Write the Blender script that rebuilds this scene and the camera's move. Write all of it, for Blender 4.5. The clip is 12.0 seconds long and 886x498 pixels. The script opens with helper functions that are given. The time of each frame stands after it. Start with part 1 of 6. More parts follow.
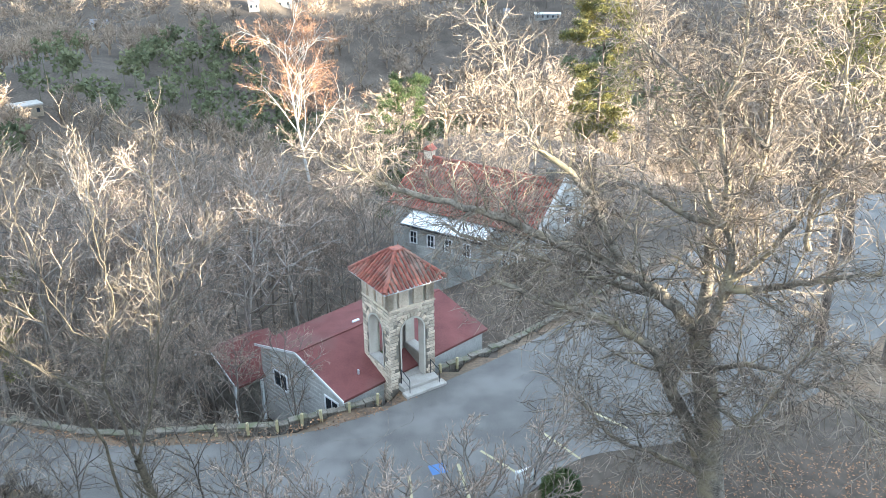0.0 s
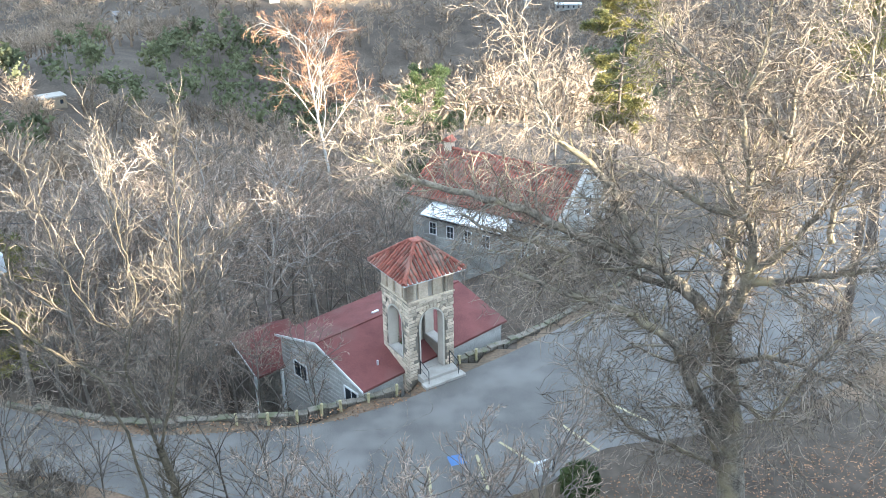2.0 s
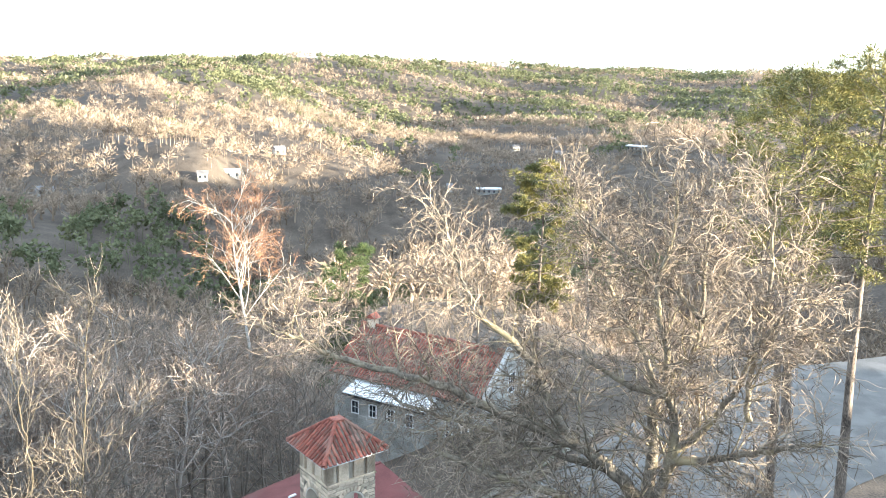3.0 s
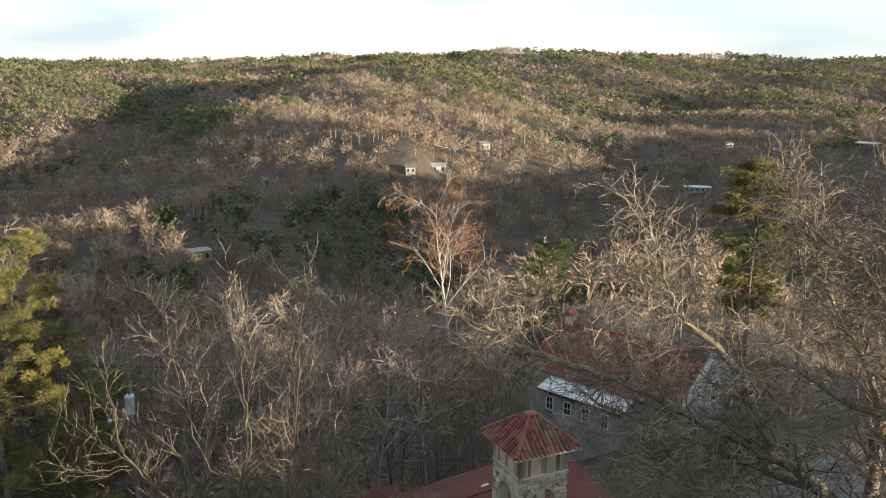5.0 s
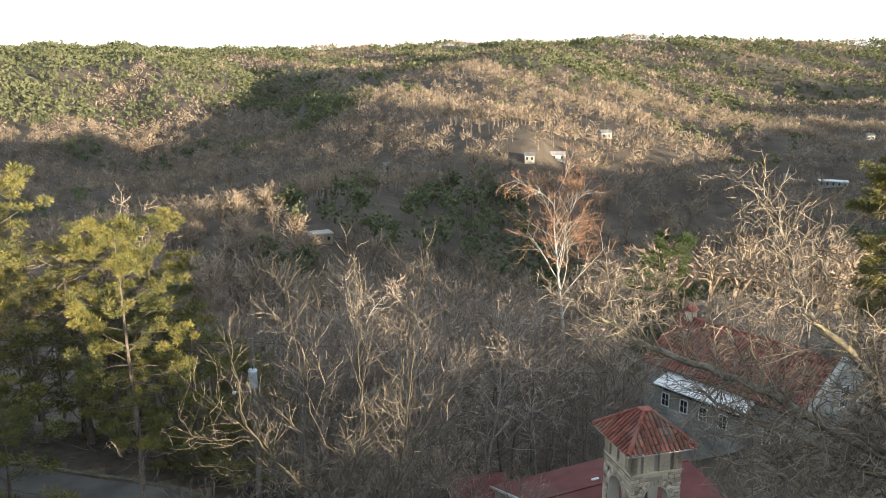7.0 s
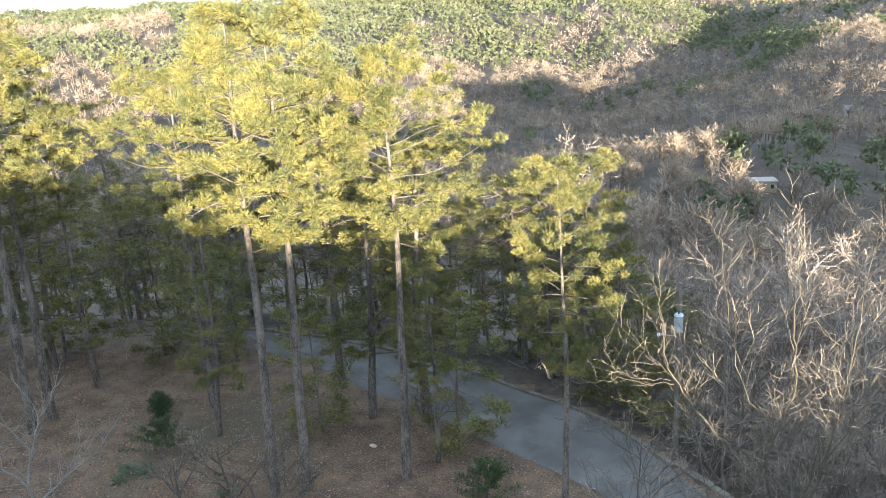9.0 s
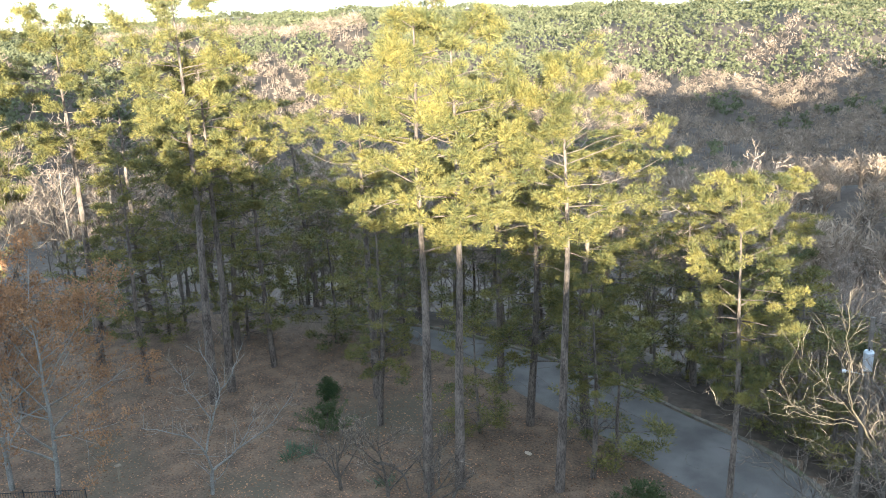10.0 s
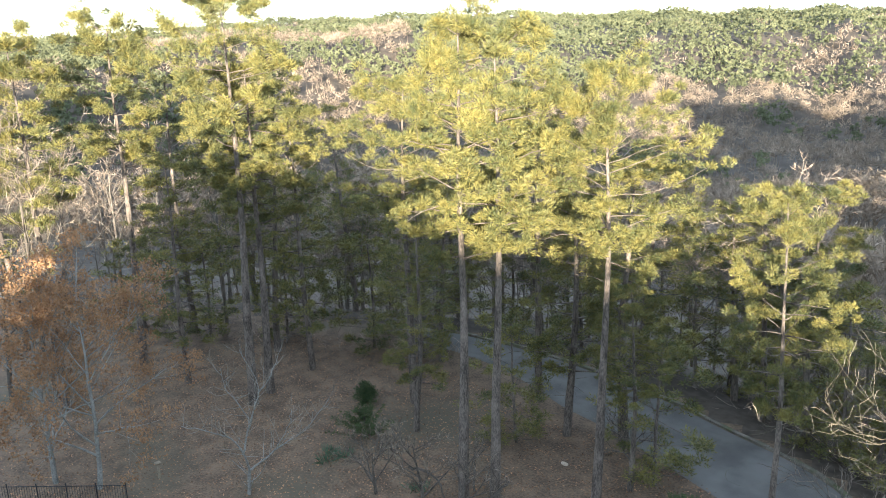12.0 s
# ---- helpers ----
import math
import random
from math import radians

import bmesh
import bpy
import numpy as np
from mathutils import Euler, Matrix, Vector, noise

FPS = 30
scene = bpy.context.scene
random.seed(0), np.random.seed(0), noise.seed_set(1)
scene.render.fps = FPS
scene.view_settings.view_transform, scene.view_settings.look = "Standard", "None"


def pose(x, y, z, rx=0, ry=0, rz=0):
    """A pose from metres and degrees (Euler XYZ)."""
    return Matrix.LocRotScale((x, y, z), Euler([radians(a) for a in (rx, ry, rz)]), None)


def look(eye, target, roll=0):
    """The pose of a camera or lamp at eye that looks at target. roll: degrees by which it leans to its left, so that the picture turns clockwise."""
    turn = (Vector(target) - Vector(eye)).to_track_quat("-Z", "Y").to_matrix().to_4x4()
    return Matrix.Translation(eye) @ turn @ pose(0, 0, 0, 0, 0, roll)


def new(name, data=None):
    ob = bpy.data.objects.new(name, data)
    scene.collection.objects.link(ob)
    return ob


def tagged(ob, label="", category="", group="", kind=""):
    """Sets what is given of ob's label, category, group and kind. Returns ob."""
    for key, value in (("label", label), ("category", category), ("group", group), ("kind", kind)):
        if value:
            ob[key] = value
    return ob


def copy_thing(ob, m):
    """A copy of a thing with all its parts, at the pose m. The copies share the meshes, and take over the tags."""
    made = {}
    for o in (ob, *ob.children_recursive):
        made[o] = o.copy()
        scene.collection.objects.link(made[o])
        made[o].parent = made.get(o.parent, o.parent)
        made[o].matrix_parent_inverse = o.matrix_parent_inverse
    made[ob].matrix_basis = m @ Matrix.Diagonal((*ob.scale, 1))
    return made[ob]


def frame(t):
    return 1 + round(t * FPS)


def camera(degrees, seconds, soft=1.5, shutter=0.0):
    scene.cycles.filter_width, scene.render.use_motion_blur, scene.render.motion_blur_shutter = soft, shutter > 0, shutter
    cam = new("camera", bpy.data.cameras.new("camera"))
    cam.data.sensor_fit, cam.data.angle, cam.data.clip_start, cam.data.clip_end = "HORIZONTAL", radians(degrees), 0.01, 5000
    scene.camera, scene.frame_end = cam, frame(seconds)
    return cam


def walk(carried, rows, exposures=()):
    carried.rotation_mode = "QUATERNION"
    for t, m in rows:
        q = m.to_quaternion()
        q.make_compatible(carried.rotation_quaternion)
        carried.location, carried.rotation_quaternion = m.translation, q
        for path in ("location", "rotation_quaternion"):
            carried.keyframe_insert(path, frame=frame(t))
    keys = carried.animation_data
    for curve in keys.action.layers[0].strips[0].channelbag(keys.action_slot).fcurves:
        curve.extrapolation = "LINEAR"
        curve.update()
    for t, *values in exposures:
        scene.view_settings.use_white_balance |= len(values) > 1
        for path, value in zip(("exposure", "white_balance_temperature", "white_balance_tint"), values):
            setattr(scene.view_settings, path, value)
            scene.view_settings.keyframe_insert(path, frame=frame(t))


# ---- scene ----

# ---- camera: it turns where it stands, on an upper storey over the slope ----
EYE = Vector((0, 0, 25))
cam = camera(55.9, 12.0, soft=0.65)
# seconds, heading (degrees right of north), tilt, lean
TURNS = [(0.0, 13.18, -23.63, -0.32), (0.5, 12.91, -23.80, -0.37), (1.0, 12.46, -23.98, -0.53), (1.5, 11.87, -24.21, -0.69),
         (2.0, 11.72, -24.21, -0.76), (2.5, 15.81, -16.41, 0.80), (2.7, 17.25, -12.82, 1.42), (4.3, 11.83, -11.31, 0.63),
         (4.5, 9.31, -11.70, 0.46), (5.0, 3.16, -12.57, 0.32), (5.5, 0.12, -13.15, 0.48), (6.0, -0.71, -13.36, 0.56),
         (6.5, -0.91, -13.35, 0.52), (7.0, -5.01, -13.44, 0.24), (7.2, -7.51, -13.59, 0.01), (8.8, -31.49, -16.61, -2.87),
         (9.0, -35.24, -16.64, -3.17), (9.5, -43.27, -16.47, -2.95), (10.0, -47.28, -15.65, -2.34), (10.5, -50.38, -14.78, -1.49),
         (11.0, -50.65, -14.80, -1.41), (11.5, -50.14, -15.02, -1.78), (12.0, -50.09, -15.09, -1.90)]


def turned(yaw, tilt, lean):
    y, p = radians(yaw), radians(tilt)
    way = Vector((math.sin(y) * math.cos(p), math.cos(y) * math.cos(p), math.sin(p)))
    return look(EYE, EYE + way, lean)


walk(cam, [(t, turned(y, p, r)) for t, y, p, r in TURNS],
     exposures=[(0, 4.03, 5270, 4), (2.0, 4.03, 5270, 4), (2.7, 4.13, 5340, 4), (3.6, 2.8, 5700, 4), (4.3, 2.1, 5900, 4), (5.2, 2.25, 5900, 4), (7.0, 2.65, 5850, 4), (7.4, 2.75, 5850, 4),
                (8.6, 3.45, 5250, 4), (9.5, 3.5, 5250, 4), (10.3, 3.4, 5250, 4), (11.0, 3.25, 5250, 4), (12, 3.35, 5250, 4)])

# ---- light: a low winter sun behind the viewer, already below the hill crest for the valley ----
SUN_AZ, SUN_EL = 132.0, 5.5
world = bpy.data.worlds.new("sky")
scene.world = world
world.use_nodes = True
wn = world.node_tree.nodes
sky = wn.new("ShaderNodeTexSky")
sky.sky_type, sky.sun_disc = "NISHITA", False
sky.air_density, sky.dust_density, sky.ozone_density = 0.85, 0.25, 0.7
sky.altitude = 600
sky.sun_elevation, sky.sun_rotation = radians(SUN_EL), radians(SUN_AZ)
# thin drifting cloud over the whole sky
_tc, _mp, _cl, _rg, _mx = (wn.new("ShaderNode" + k) for k in ("TexCoord", "Mapping", "TexNoise", "MapRange", "Mix"))
_mp.inputs["Scale"].default_value = (1.2, 1.2, 7.0)
_cl.inputs["Scale"].default_value, _cl.inputs["Detail"].default_value = 2.2, 6
_rg.inputs[1].default_value, _rg.inputs[2].default_value, _rg.inputs[3].default_value, _rg.inputs[4].default_value = 0.35, 0.7, 0.72, 0.96
_mx.data_type = "RGBA"
_mx.inputs[7].default_value = (1.12, 1.2, 1.3, 1)
for _o, _i in ((_tc.outputs["Generated"], _mp.inputs[0]), (_mp.outputs[0], _cl.inputs[0]), (_cl.outputs[0], _rg.inputs[0]), (_rg.outputs[0], _mx.inputs[0]),
               (sky.outputs[0], _mx.inputs[6]), (_mx.outputs[2], wn["Background"].inputs[0])):
    world.node_tree.links.new(_o, _i)
wn["Background"].inputs[1].default_value = 0.14
sun = new("sun", bpy.data.lights.new("sun", "SUN"))
sun.data.energy, sun.data.angle, sun.data.color = 2.95, radians(0.5), (1.0, 0.8, 0.55)
_a, _e = radians(SUN_AZ), radians(SUN_EL)
sun.matrix_world = look((0, 0, 80), (-math.sin(_a) * math.cos(_e) * 9, -math.cos(_a) * math.cos(_e) * 9, 80 - math.sin(_e) * 9))

# ---- materials ----


def mat(name, dark, light, scale=2.0, fine=25.0, rough=0.85, bump=0.3, third=None, third_scale=0.3, metal=0.0, stretch=(1, 1, 1), rnd=0.0, thin=0.0, island=0.0):
    """Two colours mixed by coarse and fine noise, with relief; third: stains over it; rnd: change from object to object."""
    m = bpy.data.materials.new(name)
    m.use_nodes = True
    nt = m.node_tree
    n, ln = nt.nodes, nt.links
    bs = n["Principled BSDF"]
    bs.inputs["Roughness"].default_value, bs.inputs["Metallic"].default_value = rough, metal
    bs.inputs["Specular IOR Level"].default_value = 0.3
    geo = n.new("ShaderNodeNewGeometry")
    mp = n.new("ShaderNodeMapping")
    mp.inputs["Scale"].default_value = stretch
    ln.new(geo.outputs["Position"], mp.inputs[0])

    def noise_node(sc, det):
        t = n.new("ShaderNodeTexNoise")
        t.inputs["Scale"].default_value, t.inputs["Detail"].default_value = sc, det
        ln.new(mp.outputs[0], t.inputs[0])
        return t
    a, b = noise_node(scale, 4), noise_node(fine, 3)
    add = n.new("ShaderNodeMath")
    add.operation = "ADD"
    ln.new(a.outputs[0], add.inputs[0]), ln.new(b.outputs[0], add.inputs[1])
    rng_ = n.new("ShaderNodeMapRange")
    rng_.inputs[1].default_value, rng_.inputs[2].default_value = 0.75, 1.25
    ln.new(add.outputs[0], rng_.inputs[0])
    mix = n.new("ShaderNodeMix")
    mix.data_type = "RGBA"
    mix.inputs[6].default_value, mix.inputs[7].default_value = (*dark, 1), (*light, 1)
    ln.new(rng_.outputs[0], mix.inputs[0])
    out = mix.outputs[2]
    if third:
        c = noise_node(third_scale, 3)
        r2 = n.new("ShaderNodeMapRange")
        r2.inputs[1].default_value, r2.inputs[2].default_value = 0.5, 0.68
        ln.new(c.outputs[0], r2.inputs[0])
        mx = n.new("ShaderNodeMix")
        mx.data_type = "RGBA"
        mx.inputs[7].default_value = (*third, 1)
        ln.new(r2.outputs[0], mx.inputs[0]), ln.new(out, mx.inputs[6])
        out = mx.outputs[2]
    if rnd or island:
        info = n.new("ShaderNodeObjectInfo")
        r3 = n.new("ShaderNodeMapRange")
        k = island or rnd
        r3.inputs[3].default_value, r3.inputs[4].default_value = 1 - k, 1 + k
        ln.new(geo.outputs["Random Per Island"] if island else info.outputs["Random"], r3.inputs[0])
        hs = n.new("ShaderNodeHueSaturation")
        ln.new(r3.outputs[0], hs.inputs["Value"]), ln.new(out, hs.inputs["Color"])
        out = hs.outputs[0]
    ln.new(out, bs.inputs["Base Color"])
    if bump:
        bp = n.new("ShaderNodeBump")
        bp.inputs["Strength"].default_value, bp.inputs["Distance"].default_value = bump, 0.05
        ln.new(b.outputs[0], bp.inputs["Height"]), ln.new(bp.outputs[0], bs.inputs["Normal"])
    if thin:
        tr = n.new("ShaderNodeBsdfTranslucent")
        ln.new(out, tr.inputs[0])
        ms = n.new("ShaderNodeMixShader")
        ms.inputs[0].default_value = thin
        ln.new(bs.outputs[0], ms.inputs[1]), ln.new(tr.outputs[0], ms.inputs[2])
        ln.new(ms.outputs[0], n["Material Output"].inputs[0])
    return m


M_GROUND = mat("leaf_litter", (0.085, 0.06, 0.04), (0.228, 0.152, 0.094), 0.8, 7.0, bump=0.6, third=(0.118, 0.096, 0.062), third_scale=0.11)
# forest floor, darkened in its colour for the shade between the crowns
M_SHADEFLOOR = mat("shaded_floor", (0.06, 0.045, 0.033), (0.125, 0.097, 0.071), 0.12, 1.4, 0.95, 0.3)
M_ASPHALT = mat("asphalt", (0.095, 0.085, 0.075), (0.168, 0.152, 0.134), 0.5, 30, 0.8, 0.2, third=(0.182, 0.165, 0.147), third_scale=0.25)
M_STONE = mat("limestone", (0.45, 0.355, 0.255), (0.68, 0.565, 0.425), 1.2, 14, 0.9, 0.5, rnd=0.3)
M_STONE_GREY = mat("grey_rubble", (0.26, 0.245, 0.215), (0.46, 0.435, 0.39), 1.0, 12, 0.9, 0.6, rnd=0.16)
M_MOSSY = mat("mossy_coping", (0.10, 0.085, 0.065), (0.24, 0.205, 0.16), 1.2, 15, 0.9, 0.5, third=(0.12, 0.12, 0.06), third_scale=0.9)
M_RUBBLE = mat("brown_rubble", (0.085, 0.072, 0.058), (0.21, 0.185, 0.15), 2.5, 12, 0.95, 0.8)
M_MORTAR = mat("mortar", (0.17, 0.143, 0.11), (0.26, 0.222, 0.175), 2, 30)
M_RENDER = mat("render_plaster", (0.5, 0.44, 0.36), (0.6, 0.54, 0.45), 1.5, 20)
M_SLAB = mat("stone_slab", (0.33, 0.295, 0.25), (0.47, 0.425, 0.37), 1.5, 20)
M_TILE = mat("clay_tile", (0.13, 0.042, 0.031), (0.33, 0.112, 0.072), 1.5, 10, 0.8, 0.2, third=(0.2, 0.12, 0.09), third_scale=0.7, island=0.4)
M_SHINGLE = mat("red_shingle", (0.118, 0.04, 0.035), (0.195, 0.069, 0.059), 0.8, 25, 0.85, 0.3, third=(0.15, 0.073, 0.06), third_scale=0.4)
M_WHITE = mat("white_paint", (0.68, 0.67, 0.64), (0.8, 0.79, 0.77), 1, 12, 0.6, 0.1)
M_DARK = mat("dark_iron", (0.02, 0.02, 0.022), (0.04, 0.04, 0.045), 3, 30, 0.5, 0.1)
M_GLASS = mat("dark_pane", (0.02, 0.025, 0.03), (0.05, 0.055, 0.065), 1, 8, 0.12, 0.0)
M_BARK = mat("grey_bark", (0.06, 0.05, 0.04), (0.17, 0.14, 0.11), 2.5, 14, 0.95, 0.9)
# olive bark, darkened further in place of shade on the upper limbs
M_SAPLING = mat("olive_sapling_bark", (0.05, 0.04, 0.026), (0.135, 0.108, 0.07), 2.0, 14, 0.9, 0.5)
M_BARKGREY = mat("silver_grey_bark", (0.11, 0.09, 0.072), (0.235, 0.195, 0.158), 1.5, 12, 0.9, 0.4)
# mossy bark whose tan patches put sunlit spots into the colour
M_MOSS_SUN_BARK = mat("mossy_sunspot_bark", (0.09, 0.074, 0.056), (0.29, 0.243, 0.185), 2.5, 11, 0.95, 1.0, third=(0.34, 0.275, 0.165), third_scale=0.7)
M_BARKASH = mat("ash_grey_bark", (0.19, 0.162, 0.135), (0.4, 0.345, 0.29), 1.5, 12, 0.9, 0.4)
M_TWIG = mat("twigs", (0.12, 0.093, 0.068), (0.285, 0.222, 0.163), 0.6, 8, 0.9, 0.0, island=0.55)
# twigs darkened for shade that the slender bank trees do not get
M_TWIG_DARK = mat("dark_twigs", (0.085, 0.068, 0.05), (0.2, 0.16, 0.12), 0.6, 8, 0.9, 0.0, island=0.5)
M_PALEWALL = mat("pale_stone_wall", (0.38, 0.36, 0.32), (0.56, 0.535, 0.485), 1.0, 12, 0.9, 0.5, rnd=0.1)
M_LEAF = mat("fallen_leaf", (0.12, 0.066, 0.036), (0.37, 0.205, 0.105), 0.7, 5, 0.85, 0.0, island=0.6)
M_TWIG_RED = mat("reddish_twigs", (0.18, 0.134, 0.099), (0.4, 0.302, 0.225), 0.3, 6, 0.9, 0.0, island=0.5)
M_SEED = mat("rusty_twigs", (0.2, 0.105, 0.06), (0.38, 0.21, 0.12), 0.5, 6, 0.9, 0.0)
M_LICHEN = mat("lichen_grey_bark", (0.16, 0.148, 0.126), (0.32, 0.295, 0.255), 1.5, 12, 0.9, 0.4)
M_PALE = mat("pale_bark", (0.3, 0.27, 0.235), (0.5, 0.465, 0.41), 1.5, 10, 0.85, 0.2)
M_PINEBARK = mat("pine_bark", (0.055, 0.043, 0.034), (0.23, 0.182, 0.145), 2.5, 16, 0.95, 0.8, stretch=(1, 1, 0.35))
M_NEEDLE = mat("pine_needles", (0.068, 0.078, 0.029), (0.245, 0.202, 0.053), 0.5, 3.0, 0.6, 0.0, thin=0.1, island=0.25)
M_CEDAR = mat("cedar_needles", (0.04, 0.062, 0.022), (0.1, 0.12, 0.04), 0.4, 4, 0.7, 0.0, thin=0.2)
M_RUSSET = mat("dry_oak_leaves", (0.2, 0.105, 0.05), (0.43, 0.245, 0.118), 0.8, 6, 0.8, 0.0, thin=0.3)
M_FARBARE = mat("far_bare_crowns", (0.135, 0.102, 0.074), (0.38, 0.288, 0.204), 0.06, 0.14, 0.95, 0.0, thin=0.2, island=0.3)
M_FARPINE = mat("far_pine_crowns", (0.088, 0.096, 0.05), (0.2, 0.195, 0.098), 0.03, 0.3, 0.9, 0.0, thin=0.3)
M_WOOD = mat("weathered_wood", (0.2, 0.16, 0.11), (0.33, 0.26, 0.18), 2, 20, 0.85, 0.3)
M_YELLOW = mat("yellow_paint", (0.33, 0.28, 0.15), (0.47, 0.4, 0.23), 3, 25, 0.7, 0.1)
M_BLUE = mat("blue_paint", (0.07, 0.13, 0.27), (0.1, 0.18, 0.36), 3, 25, 0.7, 0.1)
M_METAL = mat("galvanised", (0.45, 0.46, 0.47), (0.6, 0.61, 0.62), 3, 25, 0.45, 0.1, metal=0.3)
M_WALLPAINT = mat("house_paint", (0.22, 0.2, 0.175), (0.4, 0.375, 0.335), 0.2, 3, 0.8, 0.0, rnd=0.4)
M_HROOF = mat("house_roof", (0.13, 0.12, 0.115), (0.24, 0.22, 0.21), 0.3, 3, 0.9, 0.0, rnd=0.4)
M_YUCCA = mat("yucca_leaf", (0.06, 0.1, 0.05), (0.12, 0.17, 0.1), 1, 8, 0.6, 0.0)

# ---- builders ----


def raw(name, verts, faces, material, parent=None, label="", smooth=False):
    """A mesh object from an array of points and one of faces."""
    verts = np.asarray(verts, dtype=np.float32).reshape(-1, 3)
    me = bpy.data.meshes.new(name)
    if isinstance(faces, np.ndarray):
        k = faces.shape[1]
        me.vertices.add(len(verts))
        me.vertices.foreach_set("co", verts.ravel())
        me.loops.add(faces.size)
        me.loops.foreach_set("vertex_index", faces.astype(np.int32).ravel())
        me.polygons.add(len(faces))
        me.polygons.foreach_set("loop_start", np.arange(0, faces.size, k, dtype=np.int32))
        me.update(calc_edges=True)
    else:
        me.from_pydata([tuple(map(float, v)) for v in verts], [], faces)
    if smooth:
        me.polygons.foreach_set("use_smooth", np.ones(len(me.polygons), dtype=bool))
    me.materials.append(material)
    ob = new(name, me)
    if parent:
        ob.parent = parent
    if label:
        ob["label"] = label
    return ob


def part(name, bm, material, parent=None, label="", smooth=False):
    me = bpy.data.meshes.new(name)
    bm.to_mesh(me)
    bm.free()
    me.materials.append(material)
    if smooth:
        me.polygons.foreach_set("use_smooth", np.ones(len(me.polygons), dtype=bool))
    ob = new(name, me)
    if parent:
        ob.parent = parent
    if label:
        ob["label"] = label
    return ob


def thing(name, m, label, category, group="", kind=""):
    e = new(name)
    e.matrix_world = m
    return tagged(e, label, category, group, kind)


def box(bm, x0, y0, z0, x1, y1, z1, bevel=0.0):
    r = bmesh.ops.create_cube(bm, size=1, matrix=Matrix.Translation(((x0 + x1) / 2, (y0 + y1) / 2, (z0 + z1) / 2)) @ Matrix.Diagonal((abs(x1 - x0), abs(y1 - y0), abs(z1 - z0), 1)))
    if bevel:
        es = list({e for v in r["verts"] for e in v.link_edges})
        bmesh.ops.bevel(bm, geom=es, offset=bevel, segments=1, affect="EDGES")
    return bm


def boxes(*bs, bevel=0.0):
    bm = bmesh.new()
    for b in bs:
        box(bm, *b, bevel=bevel)
    return bm


def cyl(bm, p, q, r0, r1=None, sides=8):
    p, q = Vector(p), Vector(q)
    d = q - p
    m = Matrix.Translation((p + q) / 2) @ d.to_track_quat("Z", "Y").to_matrix().to_4x4()
    bmesh.ops.create_cone(bm, cap_ends=True, segments=sides, radius1=r0, radius2=r0 if r1 is None else r1, depth=d.length, matrix=m)
    return bm


def prism(bm, outline, y0, y1):
    """A slab: an outline in x and z, pushed from y0 to y1."""
    a = [bm.verts.new((x, y0, z)) for x, z in outline]
    b = [bm.verts.new((x, y1, z)) for x, z in outline]
    n = len(a)
    bm.faces.new(a)
    bm.faces.new(b[::-1])
    for i in range(n):
        bm.faces.new((a[i], b[i], b[(i + 1) % n], a[(i + 1) % n]))
    bmesh.ops.recalc_face_normals(bm, faces=bm.faces)
    return bm


def tubes(lines, sides):
    """Many tapered branches in one mesh. lines: lists of (x, y, z, radius)."""
    vs, fs, base = [], [], 0
    by = {}
    for ln_ in lines:
        by.setdefault(len(ln_), []).append(ln_)
    for n, group in by.items():
        a = np.array(group, dtype=np.float32)
        p, r = a[:, :, :3], a[:, :, 3]
        d = np.empty_like(p)
        d[:, 1:-1] = p[:, 2:] - p[:, :-2]
        d[:, 0], d[:, -1] = p[:, 1] - p[:, 0], p[:, -1] - p[:, -2]
        d /= np.linalg.norm(d, axis=2, keepdims=True) + 1e-9
        ref = np.where(np.abs(d[:, :1, 2:3]) > 0.8, np.array([1.0, 0, 0]), np.array([0, 0, 1.0])).astype(np.float32)
        u = np.cross(d, np.broadcast_to(ref, d.shape))
        u /= np.linalg.norm(u, axis=2, keepdims=True) + 1e-9
        w = np.cross(d, u)
        ang = np.arange(sides) * 2 * np.pi / sides
        ring = p[:, :, None] + r[:, :, None, None] * (u[:, :, None] * np.cos(ang)[:, None] + w[:, :, None] * np.sin(ang)[:, None])
        m = len(group)
        idx = base + np.arange(m * n * sides).reshape(m, n, sides)
        nx = np.roll(idx, -1, axis=2)
        f = np.stack([idx[:, :-1], nx[:, :-1], nx[:, 1:], idx[:, 1:]], axis=-1).reshape(-1, 4)
        vs.append(ring.reshape(-1, 3))
        fs.append(f)
        base += m * n * sides
    return np.concatenate(vs), np.concatenate(fs)


def blades(lines, seed=1):
    """The finest twigs: tapering strips, each turned its own way."""
    rnp = np.random.default_rng(seed)
    vs, fs, base = [], [], 0
    by = {}
    for ln_ in lines:
        by.setdefault(len(ln_), []).append(ln_)
    for n, group in by.items():
        a = np.array(group, dtype=np.float32)
        m = len(group)
        d = a[:, -1, :3] - a[:, 0, :3]
        s = np.cross(d, rnp.normal(0, 1, (m, 3)))
        s /= np.linalg.norm(s, axis=1, keepdims=True) + 1e-9
        w = s[:, None] * a[:, :, 3:4]
        p = a[:, :, :3]
        v = np.concatenate([np.stack([p[:, :-1] - w[:, :-1], p[:, :-1] + w[:, :-1]], 2).reshape(m, -1, 3), p[:, -1:]], 1)
        k = v.shape[1]
        one = []
        for i in range(n - 2):
            one += [(2 * i, 2 * i + 1, 2 * i + 3), (2 * i, 2 * i + 3, 2 * i + 2)]
        one.append((2 * n - 4, 2 * n - 3, 2 * n - 2))
        f = base + (np.arange(m) * k)[:, None, None] + np.array(one)[None]
        vs.append(v.reshape(-1, 3))
        fs.append(f.reshape(-1, 3))
        base += m * k
    return np.concatenate(vs), np.concatenate(fs)


